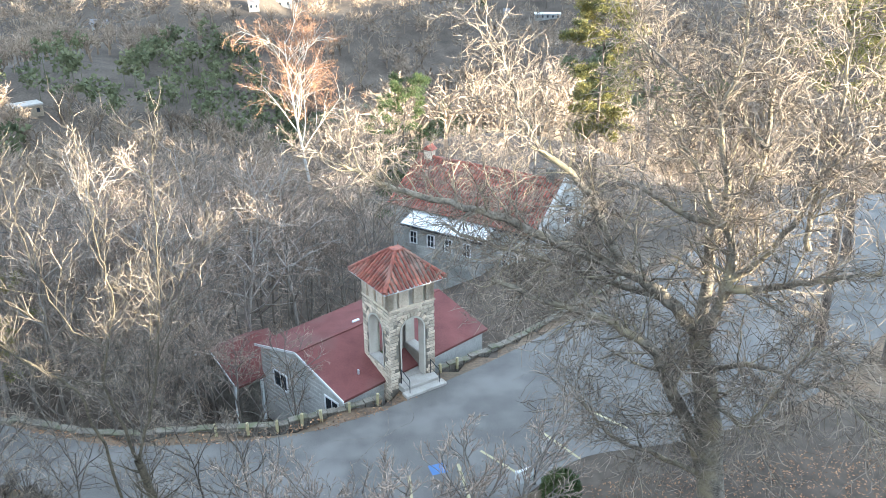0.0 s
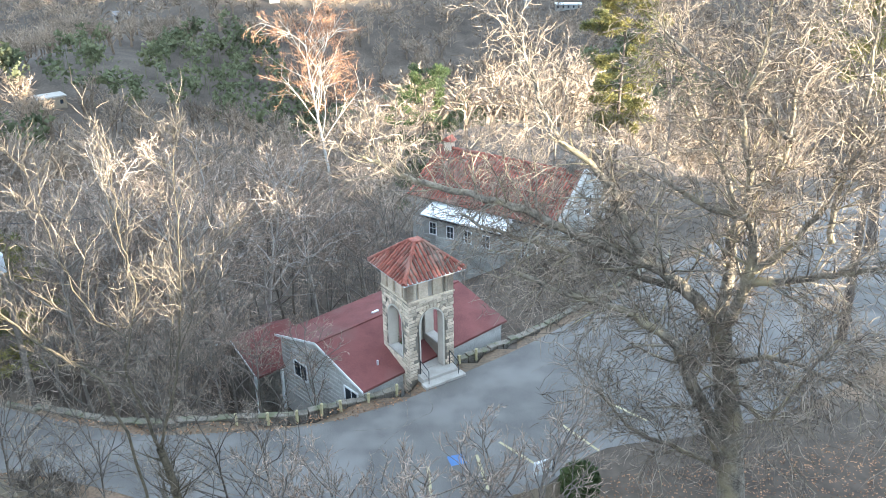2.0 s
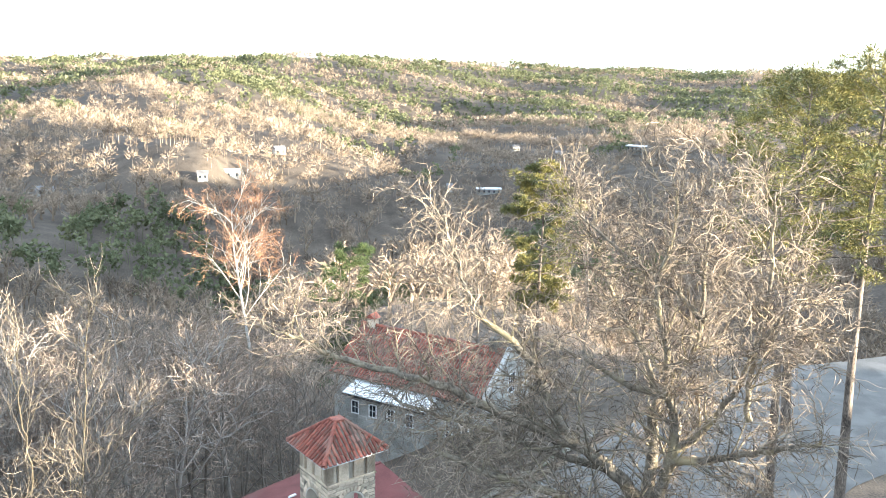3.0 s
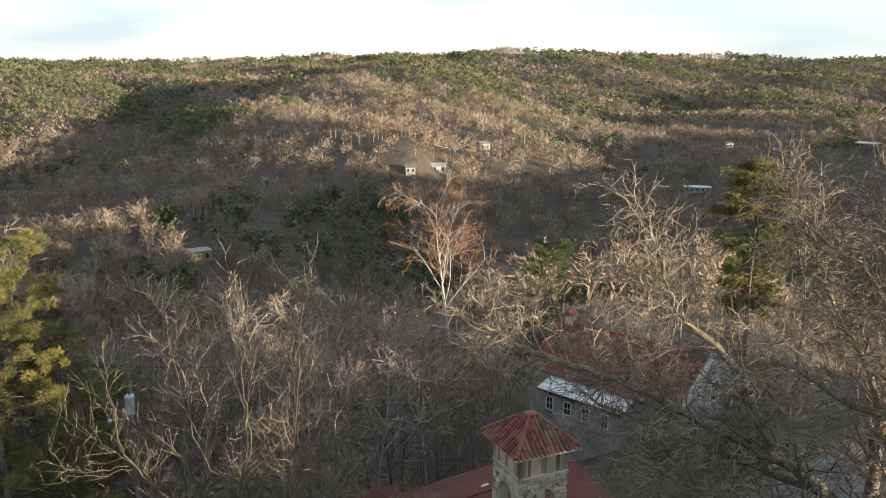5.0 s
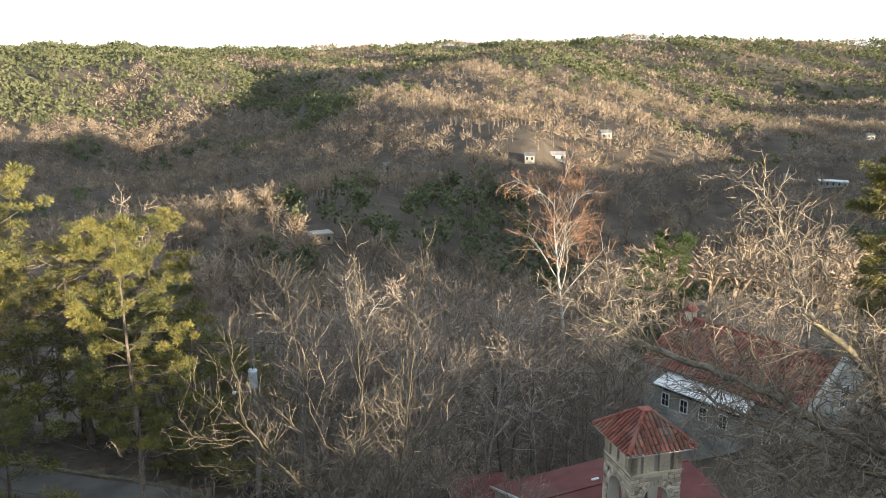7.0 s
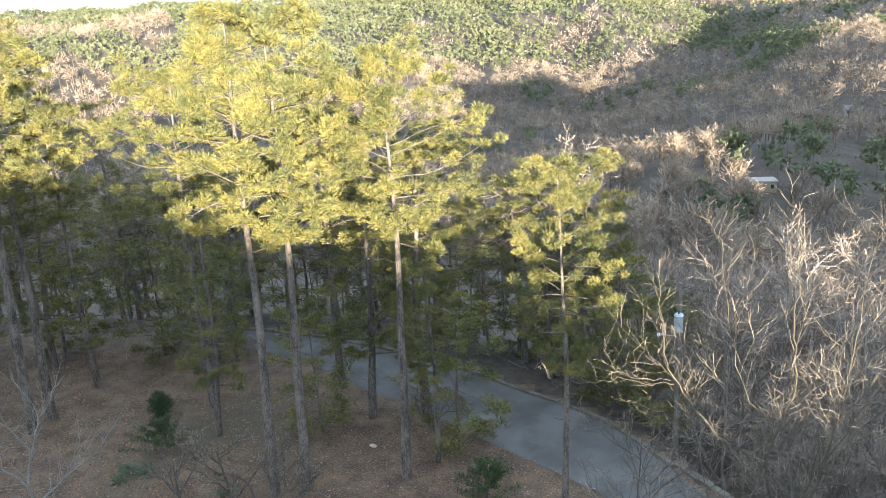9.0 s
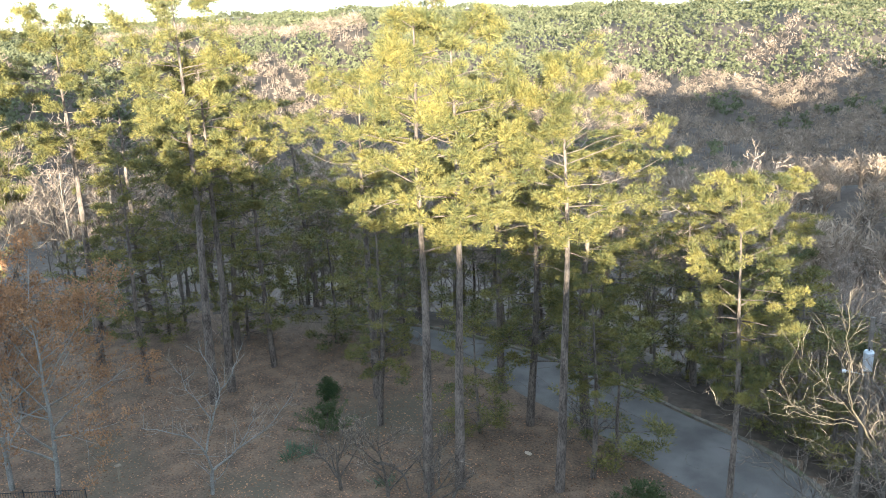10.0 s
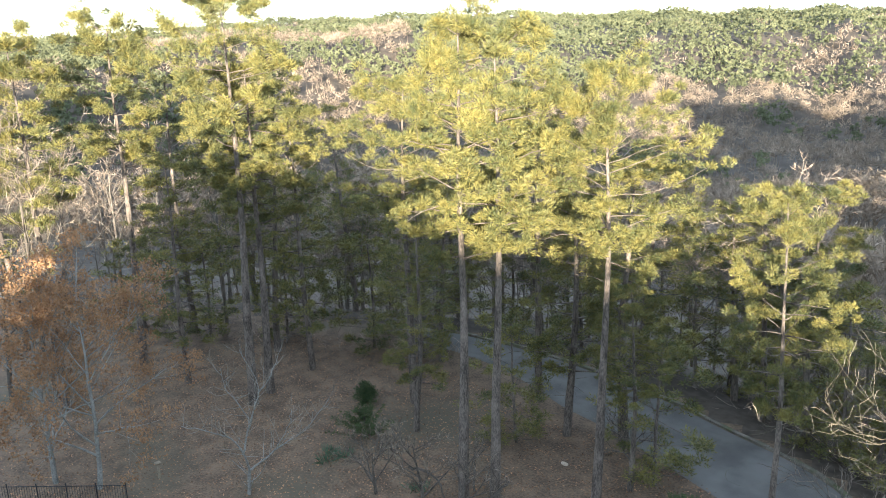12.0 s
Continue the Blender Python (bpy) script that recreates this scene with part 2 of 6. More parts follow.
def branch(rng, p, d, length, r0, r1, n, wob, up):
    """A wandering branch: a list of (x, y, z, radius) and its last direction."""
    x, y, z = p
    dx, dy, dz = d
    step = length / (n - 1)
    out = [(x, y, z, r0)]
    for i in range(1, n):
        dx += rng.gauss(0, wob)
        dy += rng.gauss(0, wob)
        dz += rng.gauss(0, wob) + up
        k = 1 / math.sqrt(dx * dx + dy * dy + dz * dz)
        dx, dy, dz = dx * k, dy * k, dz * k
        x, y, z = x + dx * step, y + dy * step, z + dz * step
        out.append((x, y, z, r0 + (r1 - r0) * i / (n - 1)))
    return out


def sprout(rng, line, at, lean, flat=1.0):
    """Where and how a side shoot leaves a branch, at a share of its length."""
    i = min(int(at * (len(line) - 1)), len(line) - 2)
    f = at * (len(line) - 1) - i
    a, b = line[i], line[i + 1]
    p = tuple(a[k] + (b[k] - a[k]) * f for k in range(3))
    d = Vector((b[0] - a[0], b[1] - a[1], b[2] - a[2])).normalized()
    s = Vector((rng.gauss(0, 1), rng.gauss(0, 1), rng.gauss(0, 1) * flat))
    s = (s - d * s.dot(d)).normalized()
    c = d * math.cos(lean) + s * math.sin(lean)
    return p, (c.x, c.y, c.z), a[3] + (b[3] - a[3]) * f


def shoots(rng, lines, count, length, lean, ratio, n, wob, up, rmin, lo=0.25):
    out = []
    for ln_ in lines:
        size = math.dist(ln_[0][:3], ln_[-1][:3])
        k = count if isinstance(count, int) else max(2, int(count * size + rng.random()))
        for i in range(k):
            at = lo + (1 - lo) * (i + rng.random()) / k
            p, d, r = sprout(rng, ln_, min(at, 0.99), rng.uniform(*lean))
            lg = size * rng.uniform(*length) * (1.15 - 0.5 * at)
            r0 = max(rmin, r * ratio)
            out.append(branch(rng, p, d, lg, r0, max(rmin * 0.5, r0 * 0.35), n, wob, up))
    return out


def needles(rng_np, tips, per, reach, length, width):
    """Tufts of needles: triangles fanned out round each of the points."""
    n = len(tips) * per
    c = np.repeat(np.asarray(tips, dtype=np.float32), per, axis=0) + rng_np.normal(0, reach, (n, 3)).astype(np.float32)
    d = rng_np.normal(0, 1, (n, 3)).astype(np.float32) + np.array([0, 0, 0.5], dtype=np.float32)
    d /= np.linalg.norm(d, axis=1, keepdims=True)
    s = np.cross(d, rng_np.normal(0, 1, (n, 3))).astype(np.float32)
    s /= np.linalg.norm(s, axis=1, keepdims=True)
    ln_ = length * rng_np.uniform(0.7, 1.2, (n, 1)).astype(np.float32)
    v = np.stack([c - s * width * 0.5, c + s * width * 0.5, c + d * ln_], 1)
    return v.reshape(-1, 3), np.arange(n * 3).reshape(-1, 3)


# ---- the ground: a shelf with the road, a wooded valley, hills round it ----
ROAD_FAR = [(-90, 17), (-75, 27), (-59, 36.9), (-52.3, 41.6), (-45, 43.7), (-39.5, 44.4), (-33.8, 44.5), (-29.3, 44.1), (-24.7, 43.3), (-20.7, 42.7),
            (-17.5, 41.6), (-13.3, 39.1), (-8, 36.2), (-3.2, 35.3), (0.6, 35), (4, 35.7), (6, 36.4), (8.7, 37.8), (13.2, 40), (20, 44), (28, 49), (40, 56), (53, 58), (90, 59)]
ROAD_NEAR = [(-88, 13), (-74, 23.5), (-58.2, 33.4), (-50, 39), (-43.5, 40.2), (-38, 39.6), (-34.4, 38.7), (-30.3, 38.3), (-26.9, 37.6), (-22.2, 36.5),
             (-17, 35.4), (-12.3, 34), (-7.7, 31.5), (-3, 28), (1, 26), (5, 25.5), (8, 26.5), (11, 28.5), (14, 30), (19, 30), (25, 31), (31, 33.5), (45, 40), (90, 45)]


def smooth_line(pts, k):
    """A curve through the points (Catmull-Rom), k pieces between each two."""
    p = np.array([pts[0], *pts, pts[-1]], dtype=float)
    out = []
    for i in range(1, len(p) - 2):
        for t in np.arange(k) / k:
            a, b, c, d = p[i - 1:i + 3]
            out.append(0.5 * ((2 * b) + (c - a) * t + (2 * a - 5 * b + 4 * c - d) * t * t + (3 * b - a - 3 * c + d) * t ** 3))
    out.append(p[-1])
    return np.array(out)


FAR_EDGE, NEAR_EDGE = smooth_line(ROAD_FAR, 4), smooth_line(ROAD_NEAR, 4)
rf, rn = np.array(ROAD_FAR), np.array(ROAD_NEAR)


def ss(a, b, x):
    t = np.clip((x - a) / (b - a), 0, 1)
    return t * t * (3 - 2 * t)


# hills: heading, distance, height over the valley floor, half-width across and along the heading
HILLS = [(-20, 335, 95.7, 80.3, 75.3), (-30, 1150, 44, 260, 300), (-52.5, 880, 70, 210, 220.3), (-73.5, 667.7, 78, 241.8, 258.4),
         (27.9, 765.4, 41.2, 150, 260), (35.5, 560, 32, 102.4, 163.7), (9, 1350, 27.5, 235.9, 195.2), (-17, 977.7, -25, 50, 300),
         (-24, 676.3, -6.3, 72.8, 140), (-8.1, 266.1, 50, 94.3, 58.8)]


# height changes along the unseen crest, set to place its shadow edge
LIFT = [0, 0, 0, 10, 7, 1.5, -1, -1, -5, -5, -40, -40, -40, 22, 20, -4.1]


def height(x, y):
    x, y = np.asarray(x, dtype=float), np.asarray(y, dtype=float)
    r = np.hypot(x, y)
    az = np.degrees(np.arctan2(x, y))
    edge = np.interp(x, rf[:, 0], rf[:, 1]) + 1.0
    # past the road the land falls away; far to the west the lawn does
    s = np.maximum(np.maximum((y - edge) * np.interp(x, [-140, -30, 12, 18], [0.6, 0.95, 0.95, 0.8]), -x - 88 + (16 - y) * 0.1), 0)
    fall = -9 * ss(0, 26, s) - 75 * ss(18, 260, s)
    fall = np.minimum(fall, -4.6 * ss(0.1, 1.9, s) * ss(-15, -12, x) * ss(26, 14, x))
    # dip east of the church, mostly unseen, added so sun reaches the knoll
    fall = fall - 30 * ss(45, 100, x) * ss(45, 80, y) * ss(330, 210, r)
    far = 103 * ss(520, 1750, r) + 10 * np.sin(np.radians(az * 6 + 50)) * ss(900, 1700, r) + 14 * ss(0, 40, az) * ss(900, 1800, r)
    hills = 0
    for a, d, hgt, across, along in HILLS:
        ca, sa = math.cos(radians(a)), math.sin(radians(a))
        u, v = x * ca - y * sa, x * sa + y * ca - d
        hills = hills + hgt * np.exp(-(u / across) ** 2 - (v / along) ** 2)
    # the long spur across the valley, steep on its western side
    ca, sa = math.cos(radians(-0.4)), math.sin(radians(-0.4))
    u, v = x * ca - y * sa, x * sa + y * ca
    spine = np.interp(v, [300, 360, 430, 480, 650, 900, 1200, 1400], [0, 24.6, 47.7, 56.3, 69, 74.5, 23.4, 0])
    hills = hills + spine * np.exp(-(u / np.where(u < 0, 215.6, 181.5)) ** 2)
    rough = 7 * np.sin(x * 0.021 + 1.3) * np.sin(y * 0.017) + 4 * np.sin(x * 0.05 + y * 0.03)
    front = fall + (far + hills + rough * ss(200, 500, r)) * ss(90, 420, s)
    bank = 7 * ss(25, 10, r)
    # the hill on which the viewer stands goes on rising, unseen, behind and to the east
    turn = np.where(az > -20, az, az + 360)
    w = ss(50, 72, turn) * ss(262, 240, turn)
    q = 0.669 * x + 0.743 * y
    # lift and spur: unseen bumps on the crest, shaped for the shadows they cast
    lift = np.interp(q, [-90, -31, -21, -15, 4, 7, 12, 19, 27, 75, 95, 115, 165, 185, 275, 300], LIFT)
    spur = np.interp(q, [-200, 95, 115, 225, 275, 470, 520], [30, 30, 0, 0, 16, 18, 28])
    crest = (12 + 20 * ss(86, 100, turn) + lift + 2 * np.sin(x * 0.03) + 2 * np.sin(y * 0.041) + spur * ss(350, 480, r) * ss(640, 600, r) * ss(88, 94, turn) * ss(120, 110, turn)) * ss(60, 210, r) * w
    # unseen knoll added to throw the eastern side valley into shade
    crest = crest + 46 * np.exp(-((x - 790) / 120) ** 2 - ((y - 60) / 110) ** 2)
    keep = np.where(turn > 90, ss(262, 300, turn), 1 - w)
    return front * keep + bank + crest


def build_ground():
    rings = np.concatenate([np.arange(0, 120, 1.6), 120 * 1.036 ** np.arange(0, 104)])
    rings = rings[rings < 4400]
    az = np.radians(np.concatenate([np.linspace(-100, 70, 221), np.linspace(70, 260, 61)[1:-1]]))
    k = len(az)
    X, Y = rings[:, None] * np.sin(az), rings[:, None] * np.cos(az)
    Z = height(X, Y)
    idx = np.arange(len(rings) * k).reshape(-1, k)
    nx = np.roll(idx, -1, axis=1)
    f = np.stack([idx[:-1], idx[1:], nx[1:], nx[:-1]], axis=-1).reshape(-1, 4)
    g = raw("ground", np.stack([X, Y, Z], -1), f, M_GROUND, smooth=True)
    g.data.materials.append(M_SHADEFLOOR)
    cx, cy = X.ravel()[f].mean(1), Y.ravel()[f].mean(1)
    # the east bank takes the darkened floor too, as earth in shade
    wild = (cy > np.interp(cx, rf[:, 0], rf[:, 1]) + 0.9) | (cx < -86) | (cx > 9.5) & (cy < 31)
    g.data.polygons.foreach_set("material_index", wild.astype(np.int32))
    tagged(g, "leaf-strewn lawn falling to a wooded winter valley", "ground", kind="structure")


build_ground()


def build_road():
    k0 = int(np.argmax(FAR_EDGE[:, 0] > -53.5))
    n = len(FAR_EDGE) - k0
    cols = 6
    v = np.array([[(*(FAR_EDGE[k0 + i] * (1 - j / cols) + NEAR_EDGE[k0 + i] * j / cols), 0.03) for j in range(cols + 1)] for i in range(n)])
    idx = np.arange(n * (cols + 1)).reshape(n, cols + 1)
    f = np.stack([idx[:-1, :-1], idx[:-1, 1:], idx[1:, 1:], idx[1:, :-1]], -1).reshape(-1, 4)
    tagged(raw("road", v, f, M_ASPHALT), "worn grey asphalt road widening into a forecourt", "road", kind="structure")


build_road()


def shelf_z(x, y):
    return float(height(x, y))


# ---- the bell tower ----
def arch_half(w, h, x0, zs, top, side, n=7):
    """Half of a wall with a round-headed opening: x0 is the jamb, zs the springing, top the opening's foot."""
    rad = w / 2 - x0
    pts = [(0, top[0]), (x0, top[0]), (x0, top[1]), (x0, zs)] if top[1] != top[0] else [(0, top[0]), (x0, top[0]), (x0, zs)]
    pts += [(w / 2 - rad * math.cos(k * math.pi / 2 / n), zs + rad * math.sin(k * math.pi / 2 / n)) for k in range(1, n + 1)]
    pts += [(w / 2, h), (0, h)]
    return [(w - x, z) for x, z in pts] if side else pts


def stone_mesh(name, w, h, d, rng, material):
    """A rough squared stone, front towards -y, centred on x and z."""
    bm = bmesh.new()
    box(bm, -w / 2, -d, -h / 2, w / 2, 0.02, h / 2)
    for v in bm.verts:
        front = v.co.y < 0
        v.co += Vector((rng.uniform(-1, 1) * 0.012, (rng.uniform(-1, 1) * 0.012 if front else 0), rng.uniform(-1, 1) * 0.008))
    es = [e for e in bm.edges if all(v.co.y < -d * 0.4 for v in e.verts)]
    bmesh.ops.bevel(bm, geom=es, offset=0.02, segments=1, affect="EDGES")
    me = bpy.data.meshes.new(name)
    bm.to_mesh(me)
    bm.free()
    me.materials.append(material)
    return me


def lay_stones(parent, meshes, widths, m, w, z0, z1, course, inside, rng, name="stone", limit=9999):
    """Stones in courses over a face of width w; inside(x, z, half) tells where a stone may lie."""
    z, made = z0, 0
    while z < z1 - course * 0.5:
        x = -rng.uniform(0, 0.2)
        while x < w - 0.06:
            k = rng.randrange(len(meshes))
            wd = min(widths[k], w - max(x, 0) if x + widths[k] > w else widths[k])
            cx = x + widths[k] / 2
            if x < 0:
                cx = widths[k] / 2
            if cx + widths[k] / 2 > w:
                cx = w - widths[k] / 2
            if inside(cx, z + course / 2, widths[k] / 2) and made < limit:
                o = new(name, meshes[k])
                o.parent = parent
                o.matrix_local = m @ Matrix.Translation((cx, 0, z + course / 2))
                made += 1
            x += widths[k] + 0.012
        z += course
    return made


def barrel_tiles(eave0, eave1, ridge0, ridge1, pitch=0.24, step=0.36, rad=0.085):
    """Rows of barrel tiles on a roof face given by its four corners."""
    e0, e1, r0, r1 = (np.array(p, dtype=float) for p in (eave0, eave1, ridge0, ridge1))
    u = (e1 - e0) / np.linalg.norm(e1 - e0)
    mid = (r0 + r1) / 2 - (e0 + e1) / 2
    v = mid - u * (mid @ u)
    L = np.linalg.norm(v)
    v = v / L
    nrm = np.cross(u, v)
    a0, a1 = (r0 - e0) @ u, (r1 - e0) @ u
    W = np.linalg.norm(e1 - e0)
    rr = np.random.default_rng(3)
    vs, fs = [], []
    n_rows, n_steps = int(W / pitch), max(1, int(L / step))
    for i in range(n_rows):
        x = (i + 0.5) * W / n_rows
        for j in range(n_steps):
            t0, t1 = j / n_steps, (j + 1) / n_steps
            tm = (t0 + t1) / 2
            if not (a0 * tm - 0.05 < x < W + (a1 - W) * tm + 0.05):
                continue
            lift = 0.05 + rr.uniform(-0.008, 0.012)
            sh = rr.normal(0, 0.008)
            base = len(vs)
            for t, rd, up in ((t0 - 0.02, rad * 1.12, 0.025 + lift * 0.4), (t1, rad * 0.9, lift * 0.2)):
                for k in range(5):
                    g = math.pi * k / 4
                    vs.append(e0 + u * (x + sh + rd * math.cos(g)) + v * L * t + nrm * (up + rd * math.sin(g)))
            for k in range(4):
                fs.append((base + k, base + k + 1, base + 6 + k, base + 5 + k))
            fs.append((base + 4, base + 3, base + 2, base + 1))
            fs.append((base, base + 4, base + 1, base + 1)[:3])
    return np.array(vs), fs


def bell_tower():
    # x runs along the front from the near corner, y into the tower
    m = Matrix.Translation((5.93, 37.66, 0)) @ Matrix.Rotation(math.atan2(1.01, 2.63), 4, "Z")
    t = thing("bell_tower", m, "pale limestone bell tower with open arches and tiled roof", "bell tower")
    W, H, T = 2.82, 6.1, 0.5
    rng = random.Random(8)
    sides = {"front": Matrix.Identity(4), "left": Matrix.Translation((0, W, 0)) @ Matrix.Rotation(-math.pi / 2, 4, "Z"),
             "back": Matrix.Translation((W, W, 0)) @ Matrix.Rotation(math.pi, 4, "Z"), "right": Matrix.Translation((W, 0, 0)) @ Matrix.Rotation(math.pi / 2, 4, "Z")}
    sill = {"front": 0.35, "left": 1.35, "back": 0.35, "right": 1.35}
    widths = (0.26, 0.33, 0.4, 0.5)
    meshes = [stone_mesh("stone", w, 0.19, 0.05, rng, M_STONE) for w in widths]
    for name, mm in sides.items():
        wall = None
        for half in (0, 1):
            bm = prism(bmesh.new(), arch_half(W, 4.8, 0.62, 3.35, (-3.2 if sill[name] < 1 else -3.2, sill[name]), half), 0.04, T)
            bm.transform(mm)
            o = part("wall", bm, M_MORTAR, t)
            wall = wall or o
        if sill[name] > 1:
            bm = boxes((0.62, 0.04, -3.2, W - 0.62, T, sill[name] - 0.1))
            bm.transform(mm)
            part("parapet", bm, M_MORTAR, t)
            bm = boxes((0.6, -0.05, sill[name] - 0.1, W - 0.6, T + 0.04, sill[name]), bevel=0.015)
            bm.transform(mm)
            part("sill", bm, M_SLAB, t, "smooth pale stone sill")
        # smooth lining of the opening
        ring = [(0.62 + 0.79 - 0.79 * math.cos(k * math.pi / 10), 3.35 + 0.79 * math.sin(k * math.pi / 10)) for k in range(11)]
        lin = [(0.62, sill[name]), *ring, (W - 0.62, sill[name])]
        bm = bmesh.new()
        inner = [bm.verts.new((x, -0.03, z)) for x, z in lin]
        inner2 = [bm.verts.new((x, T + 0.02, z)) for x, z in lin]
        c = Vector((W / 2, 0, 3.35))

        def shrink(p):
            x, z = p
            if z <= 3.36:
                return (x + (0.09 if x < W / 2 else -0.09), z)
            d = Vector((x - c.x, 0, z - c.z))
            d = d * ((d.length - 0.09) / d.length)
            return (c.x + d.x, c.z + d.z)
        o1 = [bm.verts.new((shrink(p)[0], -0.03, shrink(p)[1])) for p in lin]
        o2 = [bm.verts.new((shrink(p)[0], T + 0.02, shrink(p)[1])) for p in lin]
        for k in range(len(lin) - 1):
            for q in ((o1[k], o1[k + 1], o2[k + 1], o2[k]), (inner[k], inner[k + 1], o1[k + 1], o1[k]), (inner2[k + 1], inner2[k], o2[k], o2[k + 1])):
                bm.faces.new(q)
        bmesh.ops.recalc_face_normals(bm, faces=bm.faces)
        bm.transform(mm)
        part("arch_lining", bm, M_RENDER, t, "smooth cream render lining of the arch")
        # belfry band: corner piers, mullions and louvres
        slots = [(0.36, 0.68), (1.25, 1.57), (2.14, 2.46)]
        edges = [0] + [e for s in slots for e in s] + [W]
        for k in range(0, len(edges), 2):
            bm = boxes((edges[k], 0.0 if k in (0, len(edges) - 2) else 0.03, 4.8, edges[k + 1], T, 5.85), bevel=0.01)
            bm.transform(mm)
            part("belfry_pier", bm, M_STONE, t)
        bm = boxes((0, 0.0, 5.85, W, T, H))
        bm.transform(mm)
        part("lintel_band", bm, M_STONE, t)
        for x0, x1 in slots:
            for k in range(7):
                z = 4.86 + k * 0.14
                bm = bmesh.new()
                box(bm, x0, -0.06, -0.012, x1, 0.1, 0.012)
                bm.transform(mm @ Matrix.Translation((0, 0.18, z)) @ Matrix.Rotation(radians(35), 4, "X"))
                part("louvre", bm, M_RENDER, t, "pale slanted louvre slat")
            # rounded head of the opening, cut from two corner stones
            rad = (x1 - x0) / 2
            for sgn in (-1, 1):
                xm = (x0 + x1) / 2
                arc = [(xm + sgn * rad * math.cos(g * math.pi / 10), 5.853 - rad + rad * math.sin(g * math.pi / 10)) for g in range(6)]
                bm = prism(bmesh.new(), [*arc, (xm + sgn * rad, 5.853)], 0.035, 0.3)
                bm.transform(mm)
                part("arch_head", bm, M_STONE, t)
            # dark sheet in place of the shade inside the belfry
            bm = boxes((x0, 0.3, 4.8, x1, 0.34, 5.85))
            bm.transform(mm)
            part("louvre_back", bm, M_DARK, t, "dark panel standing in for the shaded belfry inside")
        bm = boxes((-0.05, -0.05, 4.74, W + 0.05, 0.1, 4.84), bevel=0.015)
        bm.transform(mm)
        part("string_course", bm, M_STONE, t)
        if name in ("front", "left"):
            sl = sill[name]

            def ok(x, z, h):
                if 4.68 < z < 4.9 or z > 4.7:
                    return False
                if z > 3.35:
                    return math.hypot(max(abs(x - W / 2) - h, 0), z - 3.35) > 0.93
                return z < sl - 0.2 or abs(x - W / 2) - h > 0.8
            lay_stones(t, meshes, widths, mm @ Matrix.Translation((0, 0.04, 0)), W, 0.05 if name == "front" else -0.9, 4.7, 0.205, ok, rng)
            for k in range(13):
                g = math.pi * (k + 0.5) / 13
                o = new("voussoir", meshes[0])
                o.parent = t
                o.matrix_local = mm @ Matrix.Translation((W / 2 - 0.92 * math.cos(g), 0.03, 3.35 + 0.92 * math.sin(g))) @ Matrix.Rotation(g - math.pi, 4, "Y")
    part("floor_slab", boxes((0.3, 0.3, -0.2, W - 0.3, W - 0.3, 0.35)), M_SLAB, t, "pale stone floor under the arches")
    part("corner_buttress", boxes((-0.26, W - 0.26, -3.2, 0.0, W + 0.25, 0.9), bevel=0.05), M_STONE, t)
    part("buttress_cap", boxes((-0.3, W - 0.3, 0.9, 0.0, W + 0.29, 1.0), bevel=0.03), M_STONE, t)
    part("step", boxes((0.45, -0.62, 0.0, 2.7, 0.3, 0.34), bevel=0.02), M_SLAB, t, "pale stone entrance step")
    part("step", boxes((0.3, -1.12, 0.0, 2.86, -0.62, 0.18), bevel=0.02), M_SLAB, t, "pale stone entrance step")
    for x in (0.62, 2.5):
        bm = bmesh.new()
        cyl(bm, (x, -0.9, 0.17), (x, -0.9, 0.95), 0.022)
        cyl(bm, (x, -0.05, 0.33), (x, -0.05, 1.2), 0.022)
        cyl(bm, (x, -0.92, 0.95), (x, -0.03, 1.2), 0.022)
        cyl(bm, (x, -0.92, 0.5), (x, -0.03, 0.72), 0.014)
        part("handrail", bm, M_DARK, t, "black iron handrail")
    bm = boxes((2.35, W - 0.56, 1.48, 2.85, W - 0.52, 2.24))
    part("notice_board", bm, M_DARK, t, "small black framed notice board")
    o_ = 0.46
    z0, z1 = H + 0.02, 7.5
    c = 0.22
    bm = boxes((-o_ + 0.1, -o_ + 0.1, H - 0.1, W + o_ - 0.1, W + o_ - 0.1, H + 0.02))
    part("soffit", bm, M_WOOD, t)
    bm = bmesh.new()
    for q in ((-o_, -o_, W + o_, -o_ + 0.09), (-o_, W + o_ - 0.09, W + o_, W + o_), (-o_, -o_ + 0.09, -o_ + 0.09, W + o_ - 0.09), (W + o_ - 0.09, -o_ + 0.09, W + o_, W + o_ - 0.09)):
        box(bm, q[0], q[1], H - 0.06, q[2], q[3], H + 0.06)
    part("gutter", bm, M_WHITE, t, "pale painted eaves gutter")
    cs = [(-o_, -o_), (W + o_, -o_), (W + o_, W + o_), (-o_, W + o_)]
    ts = [(W / 2 - c, W / 2 - c), (W / 2 + c, W / 2 - c), (W / 2 + c, W / 2 + c), (W / 2 - c, W / 2 + c)]
    bm = bmesh.new()
    lo = [bm.verts.new((*p, z0)) for p in cs]
    hi = [bm.verts.new((*p, z1)) for p in ts]
    for k in range(4):
        bm.faces.new((lo[k], lo[(k + 1) % 4], hi[(k + 1) % 4], hi[k]))
    bm.faces.new(hi)
    bm.faces.new(lo[::-1])
    roof = part("roof", bm, M_MORTAR, t)
    for k in range(4):
        n_ = (k + 1) % 4
        v, f = barrel_tiles((*cs[k], z0), (*cs[n_], z0), (*ts[k], z1), (*ts[n_], z1))
        tagged(raw("tiles", v, f, M_TILE, roof, "terracotta barrel tiles in rows"), kind="stuff")
        bm = bmesh.new()
        cyl(bm, (*cs[k], z0 + 0.08), (*ts[k], z1 + 0.06), 0.12, 0.1, 8)
